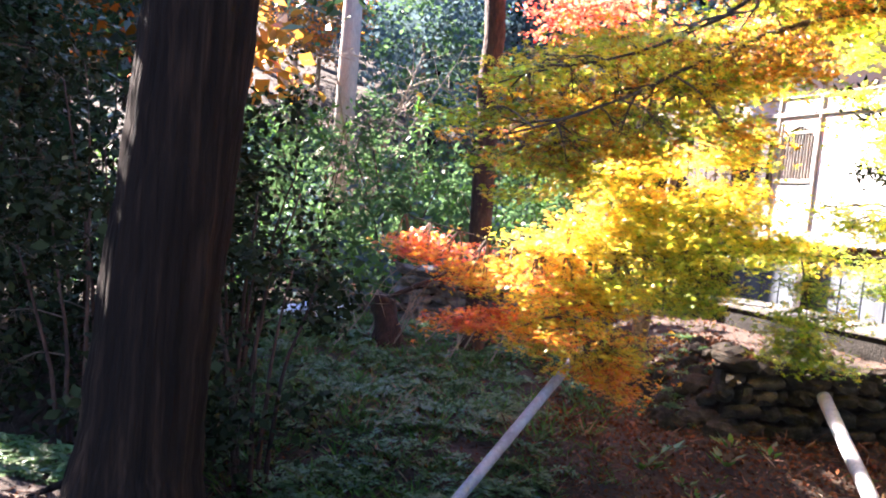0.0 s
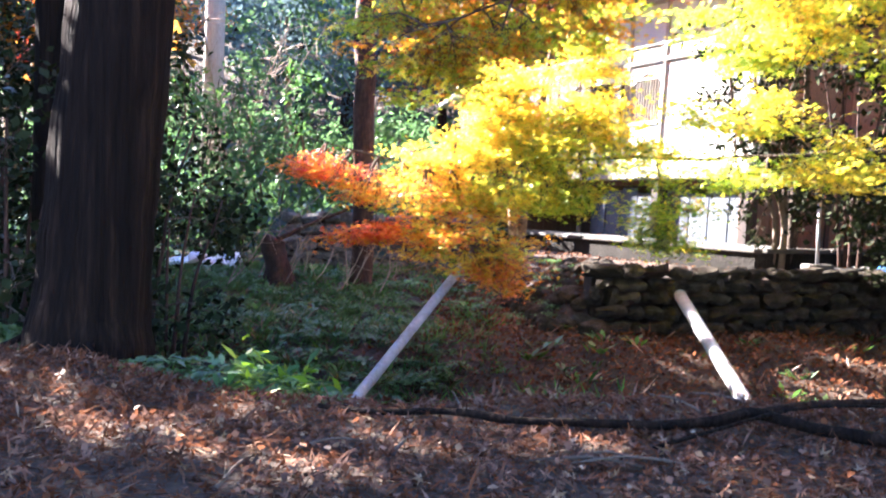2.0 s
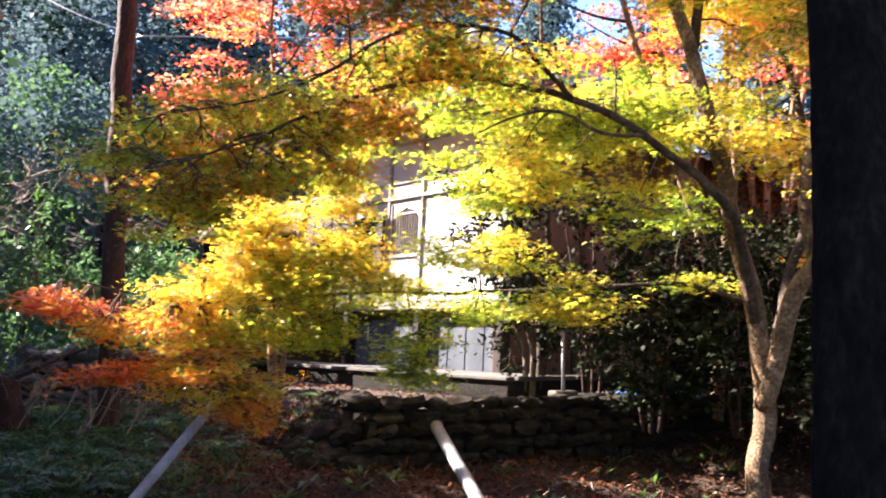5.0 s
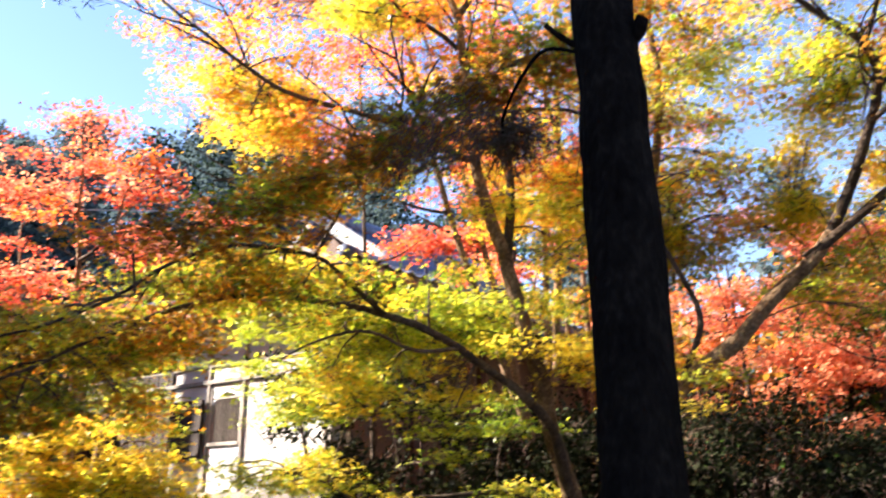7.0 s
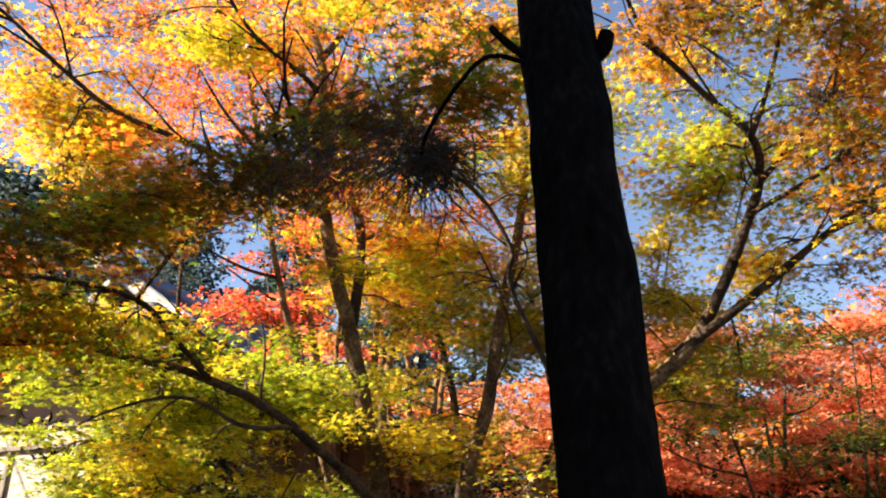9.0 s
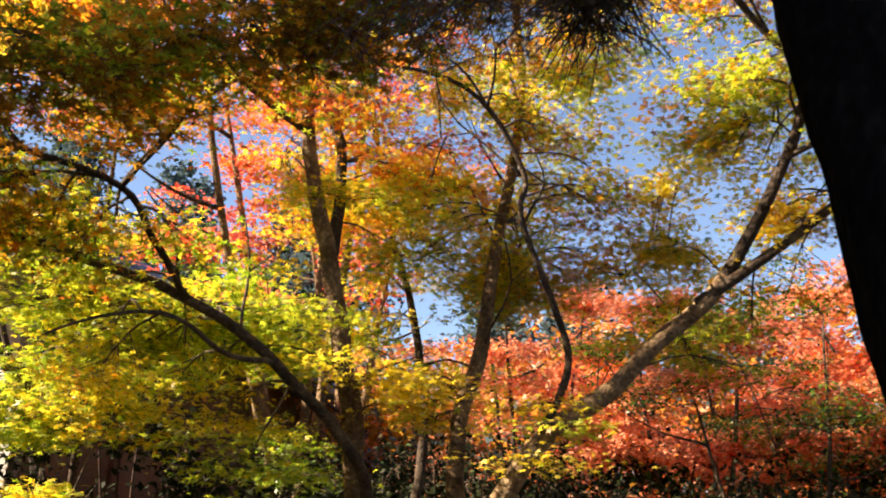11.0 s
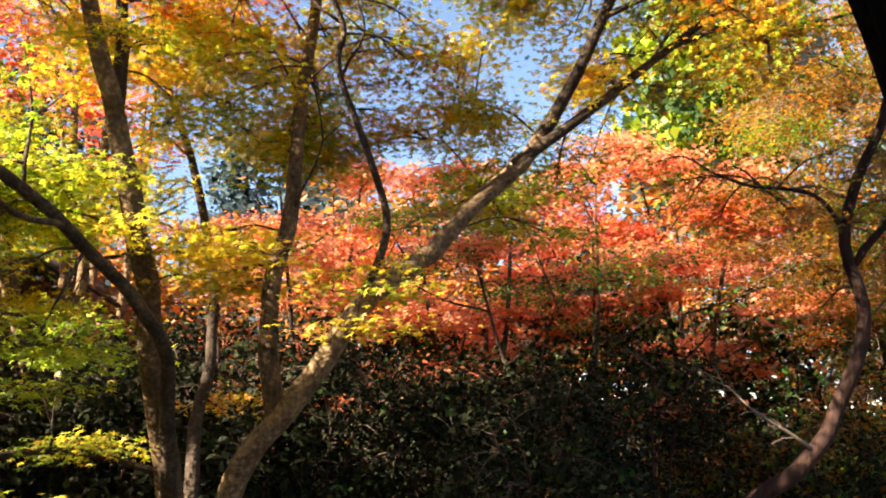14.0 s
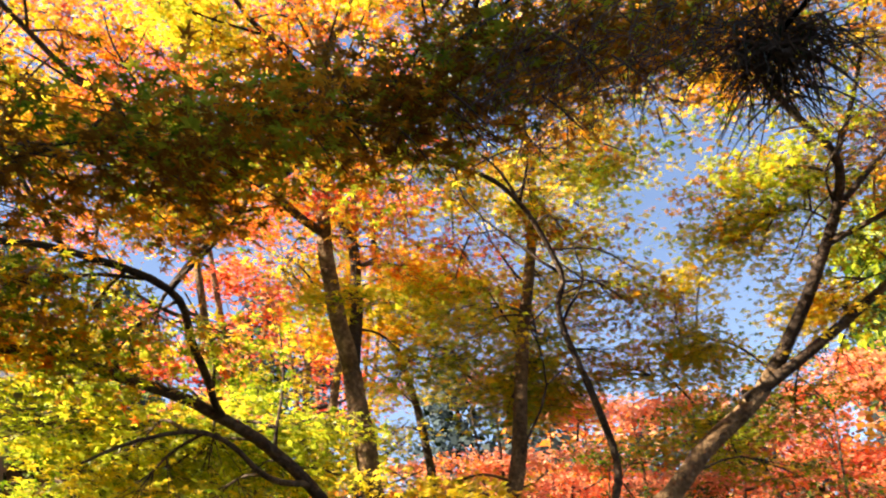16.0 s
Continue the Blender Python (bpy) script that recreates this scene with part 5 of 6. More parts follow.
RUSSET = far_broadleaf(9, {"ochre": 3, "orange": 1.2, "hill": 1.5, "coral": 0.8}, "russet tree in the haze beyond the hedge", 0.145, 66)
RUSSET.matrix_basis = pose(14.5, 14.5, ground_z(14.5, 14.5) - 0.9)
for i in range(13):
    a, d = radians(48 + 5 * i), 20 + 4 * (i % 3)
    x, y = math.sin(a) * d, math.cos(a) * d
    k = 0.95 + 0.08 * (i % 4)
    copy_thing(RUSSET, pose(x, y, ground_z(x, y) - 0.9, 0, 0, 70 * i)).scale = (k * 1.3, k * 1.3, k)

GT = far_broadleaf(8, {"lime": 5, "bamboo": 3, "green": 1}, "sunlit fresh-green tree beyond the maples", 0.22, 165)
GT.matrix_basis = pose(20.5, 2.7, 2.2) @ Matrix.Diagonal((0.9, 0.9, 1.25, 1))

# brush that covers the slope beyond the gully
BR = empty("hillside_brush", (-1.0, 20.0, ground_z(-1.0, 20)), "pale green brush and bamboo grass over the far slope", "brush", kind="stuff")
crown = Crown("slim")
for q in scatter(900, -9.0, 7.0, 13.8, 34.0, lambda x, y: x < 2.2 or y > 20):
    k = RNG.uniform(0.5, 1.3)
    p = np.array(q) + RNG.normal(0, 1, (46, 3)) * np.array((0.5, 0.5, 0.42)) * k + np.array((0, 0, 0.5 * k))
    # hill leaves in the mix carry painted haze over the brush
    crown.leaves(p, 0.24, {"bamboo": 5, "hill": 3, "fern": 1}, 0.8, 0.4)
crown.make(BR, "leaf_mass", "pale green brush leaves")

# a leafless grey tree on the far slope
BT = Tree("bare_tree", (-2.0, 20.0, ground_z(-2.0, 20)), "leafless pale grey tree on the far slope", DEADWOOD)
tw = Shape()
for i in range(7):
    a = 0.9 * i
    q = BT.stem([(-2.0, 20, ground_z(-2.0, 20) - 0.2), (-2.0 + 0.5 * math.cos(a), 20 + 0.5 * math.sin(a), 2.0), (-2.0 + 2.0 * math.cos(a), 20 + 2.0 * math.sin(a), 4.6 + 0.5 * math.sin(i * 2.0))], 0.05, 0.012, "limb", 5)
    for k in range(26):
        h = q[RNG.integers(3, len(q))]
        d = Vector(RNG.normal(0, 1, 3)) * 0.45 + Vector((0, 0, 0.3))
        tw.tube([h, h + d * 0.5 + Vector(RNG.normal(0, 0.08, 3)), h + d], 0.012, 0.005, 3)
        for n in range(2):
            g = h + d * RNG.uniform(0.3, 0.9)
            tw.tube([g, g + Vector(RNG.normal(0, 0.3, 3))], 0.008, 0.004, 3)
tagged(tw.make("twig", DEADWOOD, BT.thing), kind="stuff")
BT.done()

# utility pole
pole = empty("utility_pole", (-2.5, 21.0, ground_z(-2.5, 21)), "tall grey concrete utility pole", "pole")
s = Shape()
s.tube([Vector((-2.5, 21, ground_z(-2.5, 21) - 0.3)), Vector((-2.45, 21, 5)), Vector((-2.4, 21, 11))], 0.25, 0.20, 14)
s.make("shaft", POLE_GREY, pole)
cable = Shape()
gable_tip = roof_point(GABLE_X, 1.0)
cable.tube(smooth_path([Vector((-2.42, 20.8, 9.0)), Vector((-0.36, 18.2, 7.21)), Vector((0.92, 17.12, 6.56)), Vector((1.46, 16.5, 6.42)), gable_tip + Vector((0, 0, 0.12))], 6), 0.015, 0.015, 6)
tagged(cable.make("power_cable", PALE_PIPE), "pale cable slung from the pole to the house", "cable")

# ---------------------------------------------------------------- things in the gully
def pipe(label, a, b, r, paint):
    t = empty("support_pole", a, label, "pole", "leaning poles")
    a, b = Vector(a), Vector(b)
    s = Shape()
    n = 14
    path = [a.lerp(b, i / n) for i in range(n + 1)]
    s.tube(path, r, r * 0.97, 16, 0.0)
    s.make("shaft", paint, t)
    w = (b - a).normalized()
    k = Shape()
    k.tube([b - w * 0.02, b + w * 0.012], r * 1.05, r * 1.0, 16)
    k.make("cap", paint, t)
    return t


pipe("pale grey pole leaning out of the gully", (-0.15, 6.3, -1.0), (1.36, 8.5, 0.30), 0.046, GREY_PIPE)
# white pole: the maple's shade is put into its greyed colour
pipe("thick white pole leaning against the stone wall", (3.45, 6.1, -1.05), (3.86, 8.95, -0.12), 0.07, PALE_PIPE)

# thin post on its concrete block, before the house
post = empty("marker_post", (5.85, 9.5, 0.1), "thin grey steel post in a concrete block", "post")
part("block", box(0.34, 0.22, 0.16, (5.85, 9.5, 0.08), 0.02), CONCRETE, post)
s = Shape()
s.tube([Vector((5.85, 9.5, 0.2)), Vector((5.84, 9.5, 1.0))], 0.022, 0.022, 10)
s.make("shaft", GALV, post)


# ---------------------------------------------------------------- undergrowth, litter, sticks
def clump(crown, at, n, length, kinds, rise=0.7, spread=0.12):
    """Blades that fan out of one root."""
    a = RNG.uniform(0, 2 * math.pi, n)
    head = np.stack([np.cos(a), np.sin(a), np.full(n, rise)], axis=1)
    up = np.stack([-np.cos(a) * rise, -np.sin(a) * rise, np.ones(n)], axis=1)
    base = np.array(at) + np.stack([np.cos(a), np.sin(a), np.zeros(n)], axis=1) * spread * RNG.uniform(0, 1, (n, 1))
    crown.at.append(base)
    up += RNG.normal(0, 0.2, (n, 3))
    crown.up.append(up / np.linalg.norm(up, axis=1, keepdims=True))
    crown.size.append(length * RNG.uniform(0.6, 1.2, n))
    names, weights = zip(*kinds.items())
    crown.kind.append(RNG.choice([KINDS.index(k) for k in names], n, p=np.array(weights) / sum(weights)))
    crown.head.append(head + RNG.normal(0, 0.15, (n, 3)))


def fern(crown, at, fronds, length):
    """Arching fronds with rows of small leaflets."""
    for k in range(fronds):
        a = RNG.uniform(0, 6.283)
        d = np.array((math.cos(a), math.sin(a), 0.0))
        t = np.linspace(0.15, 1, 13)
        spine = np.array(at) + d * (t * length)[:, None] + np.array((0, 0, 1.0)) * (length * (0.75 * t - 0.7 * t * t))[:, None]
        for side in (-1, 1):
            crown.leaves(spine, length * 0.24, {"fern": 5, "bamboo": 0.6}, 0.2, 0.25, (0, 0, 1), np.array((-d[1], d[0], 0)) * side + d * 0.4)


U = empty("undergrowth", (0.5, 5.5, -0.8), "low ferns and weeds covering the gully's side", "undergrowth", kind="stuff")
crown = Crown("slim")
for q in scatter(430, -3.0, 2.4, 3.6, 13.0, lambda x, y: RNG.uniform() < 1.1 - 0.62 * max(0, x + 0.1) and y > lip(max(-4, x)) + 0.3):
    fern(crown, q, RNG.integers(5, 9), RNG.uniform(0.18, 0.38))
for q in scatter(90, 1.0, 8.5, 3.4, 9.0, lambda x, y: y > lip(x) + 0.2):
    clump(crown, q, 12, RNG.uniform(0.10, 0.22), {"fern": 3, "straw": 0.6})
for q in scatter(60, 1.4, 3.2, 9.0, 11.6):
    fern(crown, q, RNG.integers(5, 8), RNG.uniform(0.15, 0.3))
for q in scatter(14, -0.7, -0.25, 3.15, 3.7):
    fern(crown, q, 7, RNG.uniform(0.14, 0.22))
for q in scatter(11, -0.62, -0.32, 3.15, 3.5):
    a = np.array(q) + RNG.normal(0, 1, (26, 3)) * np.array((0.07, 0.07, 0.05)) + np.array((0, 0, 0.09))
    crown.leaves(a, 0.09, {"bamboo": 3, "green": 3, "fern": 1}, 0.5, 0.4)
crown.make(U, "fern_bed", "green fern fronds")
crown = Crown("blade")
for q in scatter(1500, -2.5, 9.0, 3.2, 13.5, lambda x, y: RNG.uniform() < 1.15 - 0.55 * max(0, x) and y > lip(max(-4, x)) + 0.5 and (y < 9 or x < 2.6)):
    clump(crown, q, 14, RNG.uniform(0.10, 0.26), {"fern": 6, "straw": 0.7, "bamboo": 0.3})
for q in scatter(420, 0.0, 2.6, 3.5, 7.0, lambda x, y: y > lip(x) + 0.5 and RNG.uniform() < 1.2 - 0.4 * x):
    clump(crown, q, 16, RNG.uniform(0.12, 0.30), {"fern": 6, "straw": 1.2, "bamboo": 0.5})
crown.make(U, "grass", "thin green and straw grass")

LT = empty("leaf_litter", (0.5, 2.3, 0.02), "fallen brown and russet leaves over the roadside bank", "fallen leaves", kind="stuff")
crown = Crown("palmate")
p = scatter(10500, -4.0, 6.5, 1.0, 4.2, lambda x, y: y < lip(max(-4, x)) + 0.6 and RNG.uniform() < smoothstep(0.6, 2.3, y + 0.5 * x))
p[:, 2] += RNG.uniform(0.008, 0.035, len(p))
crown.leaves(p, 0.026, {"litter": 8, "litter_red": 4, "straw": 0.3}, 0.7, 0.45)
p = scatter(1600, -3.5, 2.5, 1.3, 3.4, lambda x, y: y < lip(max(-4, x)) and y + 0.7 * x > 0.9)
p[:, 2] += RNG.uniform(0.012, 0.05, len(p))
crown.leaves(p, 0.036, {"litter_red": 4, "straw": 0.7, "litter": 5}, 1.0, 0.5)
crown.make(LT, "leaf_bed", "curled dry maple leaves")
crown = Crown("needle")
p = scatter(34000, -4.0, 6.5, 0.9, 4.3, lambda x, y: y < lip(max(-4, x)) + 0.5 and RNG.uniform() < smoothstep(0.3, 2.2, y + 0.5 * x))
p[:, 2] += RNG.uniform(0.004, 0.03, len(p))
crown.leaves(p, 0.075, {"litter": 5, "needle_brown": 5, "litter_red": 3, "straw": 0.3}, 0.35, 0.5)
p = scatter(7000, 0.5, 8.5, 3.2, 9.0, lambda x, y: y > lip(x))
p[:, 2] += RNG.uniform(0.01, 0.06, len(p))
crown.leaves(p, 0.14, {"litter": 4, "needle_brown": 4, "litter_red": 4, "straw": 1.0}, 0.5, 0.5)
crown.make(LT, "needle_bed", "dry pine needles and stalks")
crown = Crown("broad")
p = scatter(17000, -4.0, 6.5, 1.0, 4.2, lambda x, y: y < lip(max(-4, x)) + 0.5)
p[:, 2] += RNG.uniform(0.002, 0.015, len(p))
crown.leaves(p, 0.013, {"litter": 8, "litter_red": 2}, 0.6, 0.6)
p = scatter(26000, -2.0, 9.0, 3.0, 9.1, lambda x, y: y > lip(max(-4, x)) and RNG.uniform() < 0.25 + 0.75 * smoothstep(0.0, 2.0, x))
p[:, 2] += RNG.uniform(0.008, 0.04, len(p))
crown.leaves(p, 0.042, {"litter": 4, "litter_red": 6, "straw": 0.25}, 0.8, 0.5)
# redder and straw leaves by the road, painting a sunlit strip
p = scatter(900, -3.2, -0.6, 2.2, 4.2, lambda x, y: y < lip(max(-4, x)))
p[:, 2] += RNG.uniform(0.01, 0.045, len(p))
crown.leaves(p, 0.026, {"litter_red": 5, "straw": 0.8}, 0.9, 0.4)
p = scatter(5000, -3.0, 9.0, 9.0, 15.0, lambda x, y: True)
p[:, 2] += RNG.uniform(0.008, 0.03, len(p))
crown.leaves(p, 0.055, {"litter": 5, "litter_red": 2}, 0.4, 0.5)
p = scatter(5000, 6.5, 16.0, -2.0, 9.0)
p[:, 2] += RNG.uniform(0.008, 0.03, len(p))
crown.leaves(p, 0.07, {"litter": 5, "litter_red": 2}, 0.4, 0.5)
p = scatter(3500, 1.2, 3.6, 8.9, 11.8)
p[:, 2] += RNG.uniform(0.008, 0.04, len(p))
crown.leaves(p, 0.05, {"litter": 5, "litter_red": 4}, 0.8, 0.5)
p = scatter(2600, -3.5, 1.5, 0.2, 2.6)
p[:, 2] += RNG.uniform(0.035, 0.05, len(p))
crown.leaves(p, 0.024, {"litter": 5, "litter_red": 3, "straw": 1}, 0.5, 0.5)
crown.make(LT, "leaf_bed", "curled dry leaves")

FB = Tree("fallen_branch", (0.6, 2.5, 0.02), "long dark fallen branch along the bank's edge", BARK_CEDAR, category="branch")
FB.stem([(-0.3, 2.78, 0.03), (-0.06, 2.63, 0.04), (0.18, 2.58, 0.05), (0.47, 2.42, 0.05), (0.81, 2.36, 0.05), (1.10, 2.34, 0.07), (1.28, 2.38, 0.08), (1.45, 2.22, 0.06), (1.75, 2.0, 0.05)], 0.009, 0.026, "limb", 9, 0.35, wobble=0.014, per=9)
FB.stem([(0.79, 2.13, 0.03), (1.1, 2.25, 0.07), (1.52, 2.42, 0.10), (2.0, 2.5, 0.08)], 0.008, 0.006, "limb", 6, wobble=0.004)
FB.stem([(1.20, 2.38, 0.07), (1.6, 2.48, 0.10), (2.3, 2.52, 0.10)], 0.016, 0.01, "limb", 6, wobble=0.004)
FB.done()
for i in range(18):
    x, y = RNG.uniform(-2.2, 1.9), RNG.uniform(1.6, 2.9)
    y += max(0, -0.6 * x) * 0.6
    a, ln = RNG.uniform(0, 3.14), RNG.uniform(0.12, 0.4)
    st = Tree("stick", (x, y, 0.02), "dry broken stick lying among fallen leaves", TWIG, category="stick", group="sticks")
    d = Vector((math.cos(a), math.sin(a), 0)) * ln
    q = Vector((x, y, ground_z(x, y) + 0.025))
    st.stem([q, q + d * 0.5 + Vector((0, 0, 0.02)), q + d], 0.006, 0.003, "shaft", 5, 0.3, wobble=0.02, per=5)

# roots and heaped debris round the cedar's foot
for i in range(3):
    a = 3.4 + 0.7 * i
    q = Vector((-1.46, 4.43, 0.05))
    e = q + Vector((math.cos(a) * 0.6, math.sin(a) * 0.55, -0.03))
    rt = Tree("cedar_root", (e.x, e.y, 0), "gnarled surface root at the cedar's foot", BARK_CEDAR, category="root", group="roots")
    rt.stem([q + Vector((math.cos(a) * 0.25, math.sin(a) * 0.25, 0.1)), q.lerp(e, 0.6) + Vector((0, 0, 0.03)), e - Vector((0, 0, 0.05))], 0.032, 0.008, "shaft", 7, 0.4, per=7, wobble=0.03)

# the tangle of dry pine twigs caught beside the trunk
def build_nest():
    T = Tree("twig_tangle", (2.54, 2.46, 2.9), "dark tangle of dead pine twigs caught in the branches", TWIG, "thread", "twigs")
    c = Vector((2.54, 2.46, 3.08))
    T.stem([(2.45, 2.42, 2.98), (2.5, 2.46, 3.06), (2.62, 2.5, 3.1)], 0.012, 0.008, "limb", 6)
    s = Shape()
    for i in range(230):
        d = Vector(RNG.normal(0, 1, 3)).normalized()
        k = RNG.uniform(0.08, 0.24)
        o = c + Vector(RNG.normal(0, 0.055, 3))
        e = o + Vector((d.x * k * 1.3, d.y * k * 1.3, d.z * k * 0.7 - 0.07))
        s.tube([o, o.lerp(e, 0.5) + Vector((0, 0, 0.02)), e], 0.0035, 0.0015, 3)
    for i in range(240):
        o = c + Vector((RNG.uniform(-0.28, 0.12), RNG.uniform(-0.05, 0.75), RNG.uniform(0.0, 0.30)))
        e = o + Vector((RNG.normal(-0.03, 0.06), RNG.normal(0.10, 0.08), -RNG.uniform(0.05, 0.22)))
        s.tube([o, o.lerp(e, 0.5) + Vector((RNG.normal(0, 0.015), 0.015, 0.025)), e], 0.0022, 0.0009, 3)
    tagged(s.make("twig_mass", TWIG, T.thing, "fine dead twigs"), kind="stuff")
    T.crown.leaves(np.array(c) + RNG.normal(0, 0.085, (1000, 3)) * np.array((1.1, 1.1, 0.6)), 0.085, {"needle_brown": 2, "conifer": 2}, 0.8, 0.3, (0, 0, 1), (0.1, 0.1, -0.9))
    T.done("drooping dead needles")


build_nest()


def twig_cluster(at, size):
    """A small dark knot of dead pine twigs lodged on a limb."""
    T = Tree("twig_cluster", at, "small dark knot of dead twigs lodged on a limb", TWIG, "thread", "twigs", "dead twig knots")
    c, s = Vector(at), Shape()
    for i in range(70):
        o = c + Vector(RNG.normal(0, 0.25 * size, 3))
        e = o + Vector((RNG.normal(0, 0.6), RNG.normal(0, 0.6), RNG.normal(-0.35, 0.4))) * size
        s.tube([o, o.lerp(e, 0.5) + Vector((0, 0, 0.1 * size)), e], 0.004, 0.0015, 3)
    tagged(s.make("twig_mass", TWIG, T.thing, "fine dead twigs"), kind="stuff")
    T.crown.leaves(np.array(c) + RNG.normal(0, 0.35 * size, (260, 3)) * np.array((1, 1, 0.7)), 0.09, {"needle_brown": 2, "conifer": 1}, 0.8, 0.3, (0, 0, 1), (0.1, 0.1, -0.7))
    T.done("drooping dead needles")


twig_cluster((6.40, 2.35, 4.93), 0.22)
twig_cluster((6.38, 2.23, 4.42), 0.13)

# rubble at the wall's broken end
r = random.Random(5)
for i in range(46):
    x, y = r.uniform(2.25, 3.3), r.uniform(8.85, 10.9)
    k = r.uniform(0.14, 0.36)
    ob = new("rubble_stone", r.choice(STONES))
    ob.matrix_basis = pose(x, y, ground_z(x, y) + k * 0.12, r.uniform(-20, 20), r.uniform(-20, 20), r.uniform(0, 360)) @ Matrix.Diagonal((k, k * r.uniform(0.7, 1), k * r.uniform(0.5, 0.8), 1))
    tagged(ob, "grey weathered stone fallen from the wall's end", "stone", "rubble")

# dead pine sprigs hanging from the branches round the tangle
for i in range(9):
    o = Vector((2.45 + RNG.uniform(-0.12, 0.35), 2.75 + 0.16 * i + RNG.uniform(-0.05, 0.05), 3.3 + RNG.uniform(-0.05, 0.1)))
    SP = Tree("dead_sprig", o, "drooping brown pine sprig hung in the maple", TWIG, "thread", "sprig", "dead sprigs")
    q = SP.stem([o, o + Vector((0.03, -0.05, -0.06)), o + Vector((0.02, -0.12, -0.17))], 0.004, 0.002, "stalk", 4, 0, per=3, wobble=0.003)
    SP.crown.leaves(np.array([q[RNG.integers(0, len(q))] for k in range(46)]) + RNG.normal(0, 0.012, (46, 3)), 0.13, {"needle_brown": 1}, 0.5, 0.3, (0, 0, 1), (0.05, -0.25, -0.8))
    SP.done()

# slender dark tree at the wood's edge
RT = Tree("slender_tree", (8.1, 2.7, 0.1), "slender dark tree with a crooked trunk before the hedge", BARK_RED)
a = RT.stem([(8.05, 2.95, -0.1), (8.12, 2.65, 0.55), (8.15, 2.30, 0.83), (8.16, 1.88, 1.17), (8.16, 1.63, 1.58), (8.11, 1.40, 2.12), (8.02, 1.45, 2.83), (7.85, 1.19, 3.44), (7.67, 1.01, 3.93), (7.5, 0.9, 4.6)], 0.085, 0.022, "trunk", 10)
b = RT.stem([(8.05, 1.42, 2.55), (8.0, 1.0, 3.0), (7.9, 0.6, 3.5)], 0.034, 0.010)
c = RT.stem([(8.03, 1.44, 2.75), (7.97, 1.64, 3.10), (7.96, 2.09, 3.24), (7.91, 2.42, 3.42)], 0.022, 0.006)
for q in (a, b, c):
    RT.foliage(q, 0.5, 1.0, 11, (0.5, 0.6, 0.35), (0.4, 0.4, 0.10), 190, OC, 0.036, aside=0.5)
RT.done()

# blue sheet beside the path
TP = empty("tarpaulin", (7.15, 9.0, 0.1), "crumpled blue tarpaulin on the terrace", "tarpaulin")
bm = bmesh.new()
bmesh.ops.create_grid(bm, x_segments=22, y_segments=12, size=0.5)
for v in bm.verts:
    v.co.x *= 1.1
    v.co.z = 0.06 + 0.09 * abs(noise.noise(Vector((v.co.x * 5, v.co.y * 6, 3)))) - 0.05 * (abs(v.co.x) / 0.55) ** 4
bmesh.ops.translate(bm, verts=bm.verts, vec=(7.4, 9.6, 0.12))
part("sheet", bm, TARP, TP, smooth=True)

# pale sheet metal propped by the shed, and the shed's dark boards
SH = empty("shed", (3.6, 17.4, 0.2), "dark brown board shed behind the house", "shed")
part("wall", box(2.6, 0.2, 2.9, (4.1, 17.6, 0.0), 0.02), DARK_WOOD, SH, "dark weathered boards")
for i in range(9):
    part("board", box(0.27, 0.04, 2.7, (2.95 + 0.29 * i, 17.47, 0.1), 0.008), DARK_WOOD, SH)
part("roof", box(3.2, 1.8, 0.1, (4.1, 17.9, 2.9), 0.02), GALV, SH, "grey sheet roof")
SM = empty("metal_sheet", (2.4, 15.0, 0.2), "pale blue corrugated sheet standing upright", "metal sheet")
bm = bmesh.new()
cols = [[bm.verts.new((2.33 + 0.017 * i, 15.0 + 0.012 * math.cos(i * math.pi / 2), z)) for z in (0.1, 1.3, 2.5)] for i in range(21)]
for a, b in zip(cols, cols[1:]):
    for k in range(2):
        bm.faces.new((a[k], b[k], b[k + 1], a[k + 1]))
sheet = part("sheet", bm, PAPER, SM)
sol = sheet.modifiers.new("thick", "SOLIDIFY")
sol.thickness = 0.006

# pale vinyl sheet heaped on the far bank
VS = empty("vinyl_sheet", (-1.8, 12.8, 0.1), "crumpled pale vinyl sheet on the far bank", "sheet")
bm = bmesh.new()
bmesh.ops.create_grid(bm, x_segments=26, y_segments=16, size=0.5)
for v in bm.verts:
    q = v.co.copy()
    v.co = Vector((q.x * 0.9 + 0.2 * noise.noise(q * 5), q.y * 0.7 + 0.2 * noise.noise(q * 5 + Vector((7, 0, 0))), 0.14 + 0.20 * noise.noise(Vector((q.x * 6, q.y * 7, 8))) - 0.22 * (q.x * q.x + q.y * q.y)))
bmesh.ops.translate(bm, verts=bm.verts, vec=(-1.75, 12.9, ground_z(-1.75, 12.9)))
part("sheet", bm, PAPER, VS, smooth=True)

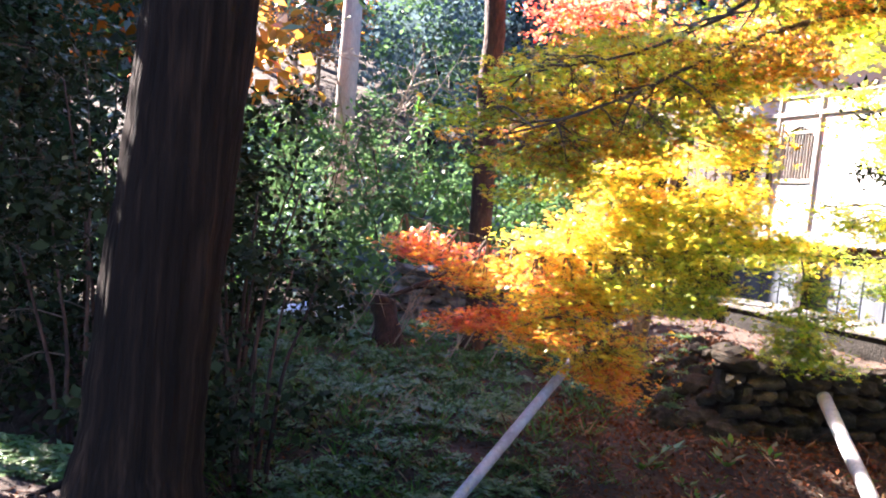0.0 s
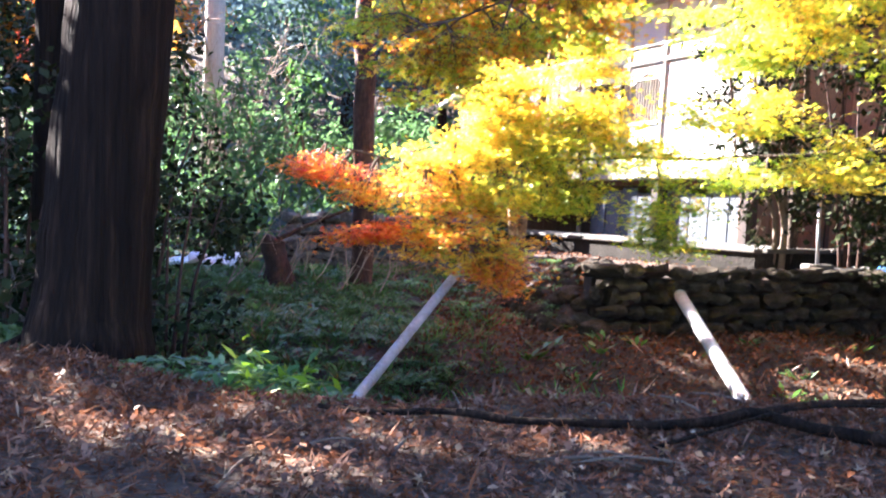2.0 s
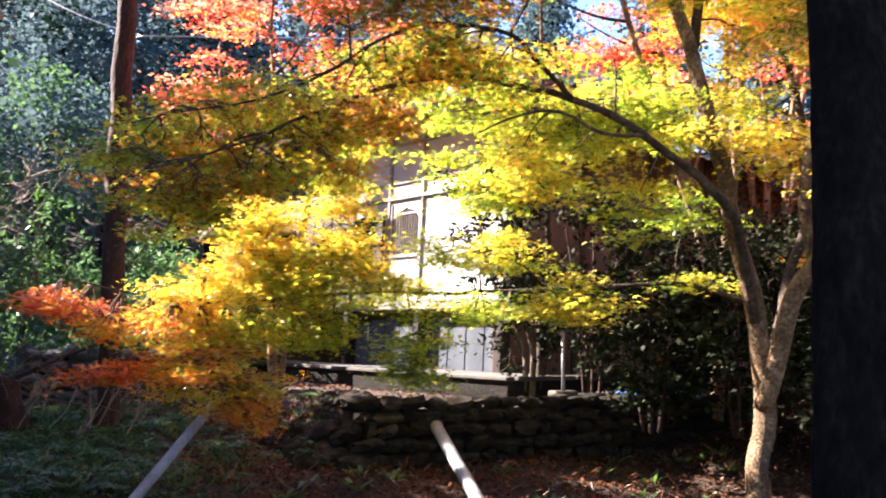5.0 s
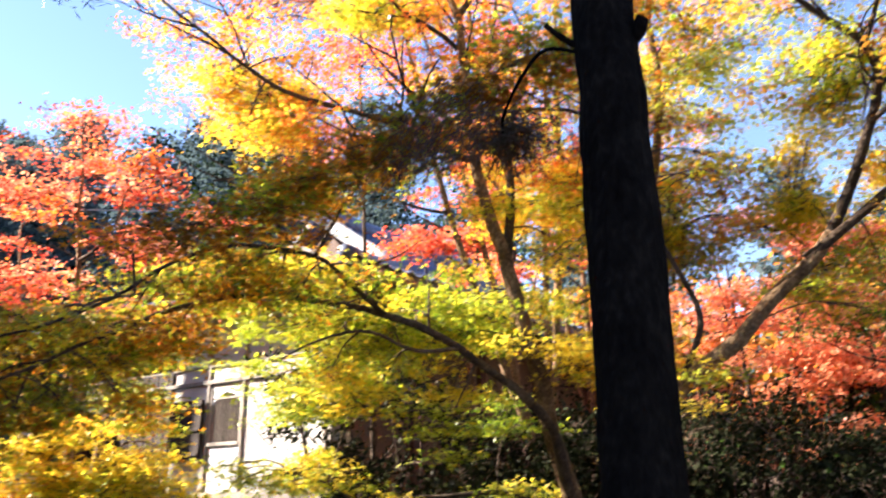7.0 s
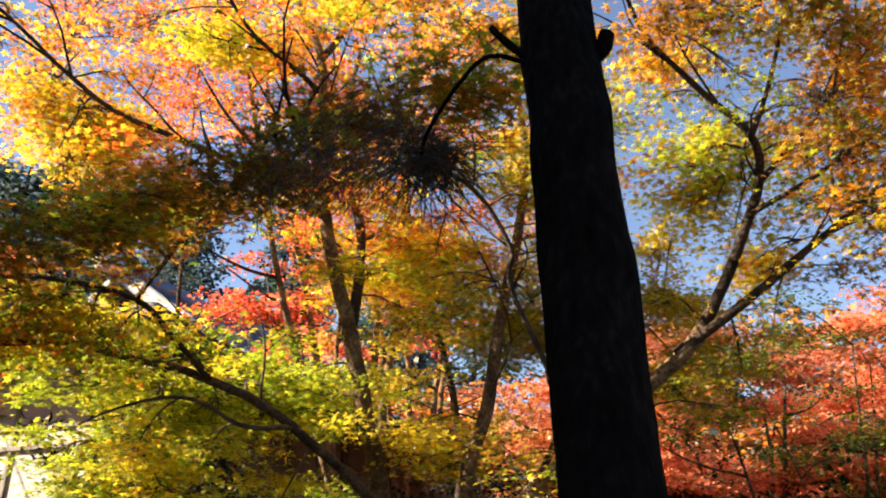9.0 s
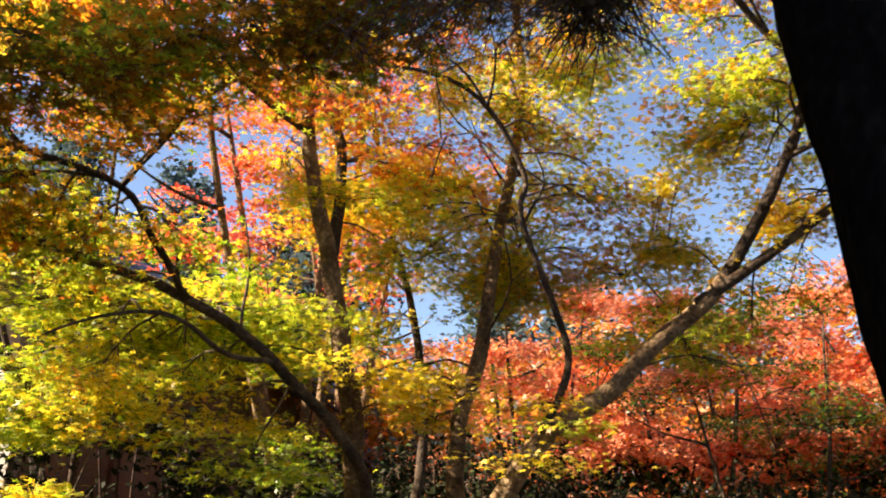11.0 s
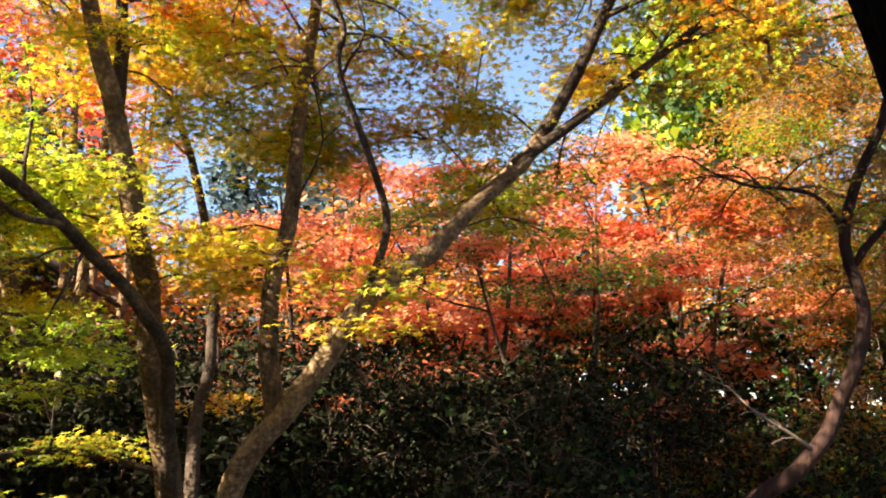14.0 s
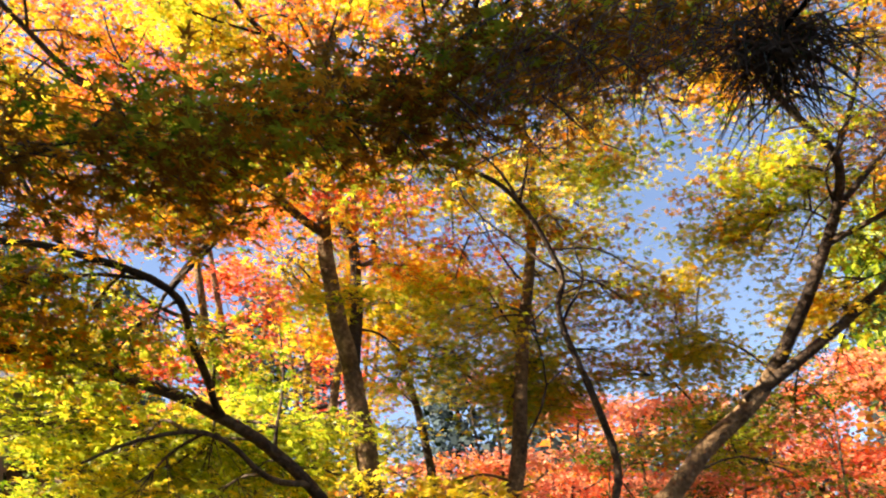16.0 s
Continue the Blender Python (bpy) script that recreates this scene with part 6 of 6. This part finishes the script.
# pale slender stems beside the hedge
for x, y, h in ((8.05, 6.35, 1.75), (7.98, 6.5, 1.45)):
    PS = Tree("pale_stem", (x, y, 0.1), "slender pale leafless stem before the hedge", DEADWOOD, category="stem", group="pale stems")
    PS.stem([(x, y, 0.0), (x + 0.02, y, h * 0.5), (x + 0.05, y + 0.02, h)], 0.013, 0.007, "shaft", 7, 0.1, wobble=0.02)
PB = Tree("dead_branch", (8.15, 1.86, 1.16), "pale dead branch caught in the slender tree", DEADWOOD, category="branch")
q = PB.stem([(8.15, 1.86, 1.16), (7.97, 2.02, 1.31), (7.97, 2.25, 1.49), (7.96, 2.44, 1.69), (7.95, 2.6, 1.76)], 0.016, 0.006, "limb", 7, wobble=0.02)
for i in range(8):
    h = q[min(len(q) - 1, 4 + 2 * i)]
    d = Vector((RNG.normal(0, 0.08), RNG.uniform(0.05, 0.25), RNG.uniform(-0.05, 0.22)))
    PB.stem([h, h + d * 0.5 + Vector((0, 0, 0.02)), h + d], 0.006, 0.003, "twig", 4, 0, per=2, wobble=0.004)

# leafless twiggy brush round the stump on the far bank
DB = Tree("dead_brush", (-0.4, 11.4, -0.4), "grey leafless twiggy brush beside the stump", DEADWOOD, category="brush")
tw = Shape()
for i in range(16):
    x, y = -1.3 + 0.14 * i + RNG.uniform(-0.2, 0.2), 11.3 + RNG.uniform(-0.4, 0.9)
    h = Vector((x, y, ground_z(x, y) - 0.05))
    d = Vector((RNG.normal(0.2, 0.35), RNG.normal(0, 0.3), RNG.uniform(0.5, 1.2)))
    q = smooth_path([h, h + d * 0.5 + Vector(RNG.normal(0, 0.08, 3)), h + d], 4)
    tw.tube(q, 0.012, 0.004, 4)
    for k in range(7):
        g = q[RNG.integers(2, len(q))]
        e = Vector(RNG.normal(0, 0.22, 3)) + Vector((0.05, 0, 0.12))
        tw.tube([g, g + e * 0.5 + Vector(RNG.normal(0, 0.03, 3)), g + e], 0.006, 0.002, 3)
tagged(tw.make("twig", DEADWOOD, DB.thing), kind="stuff")
DB.done()
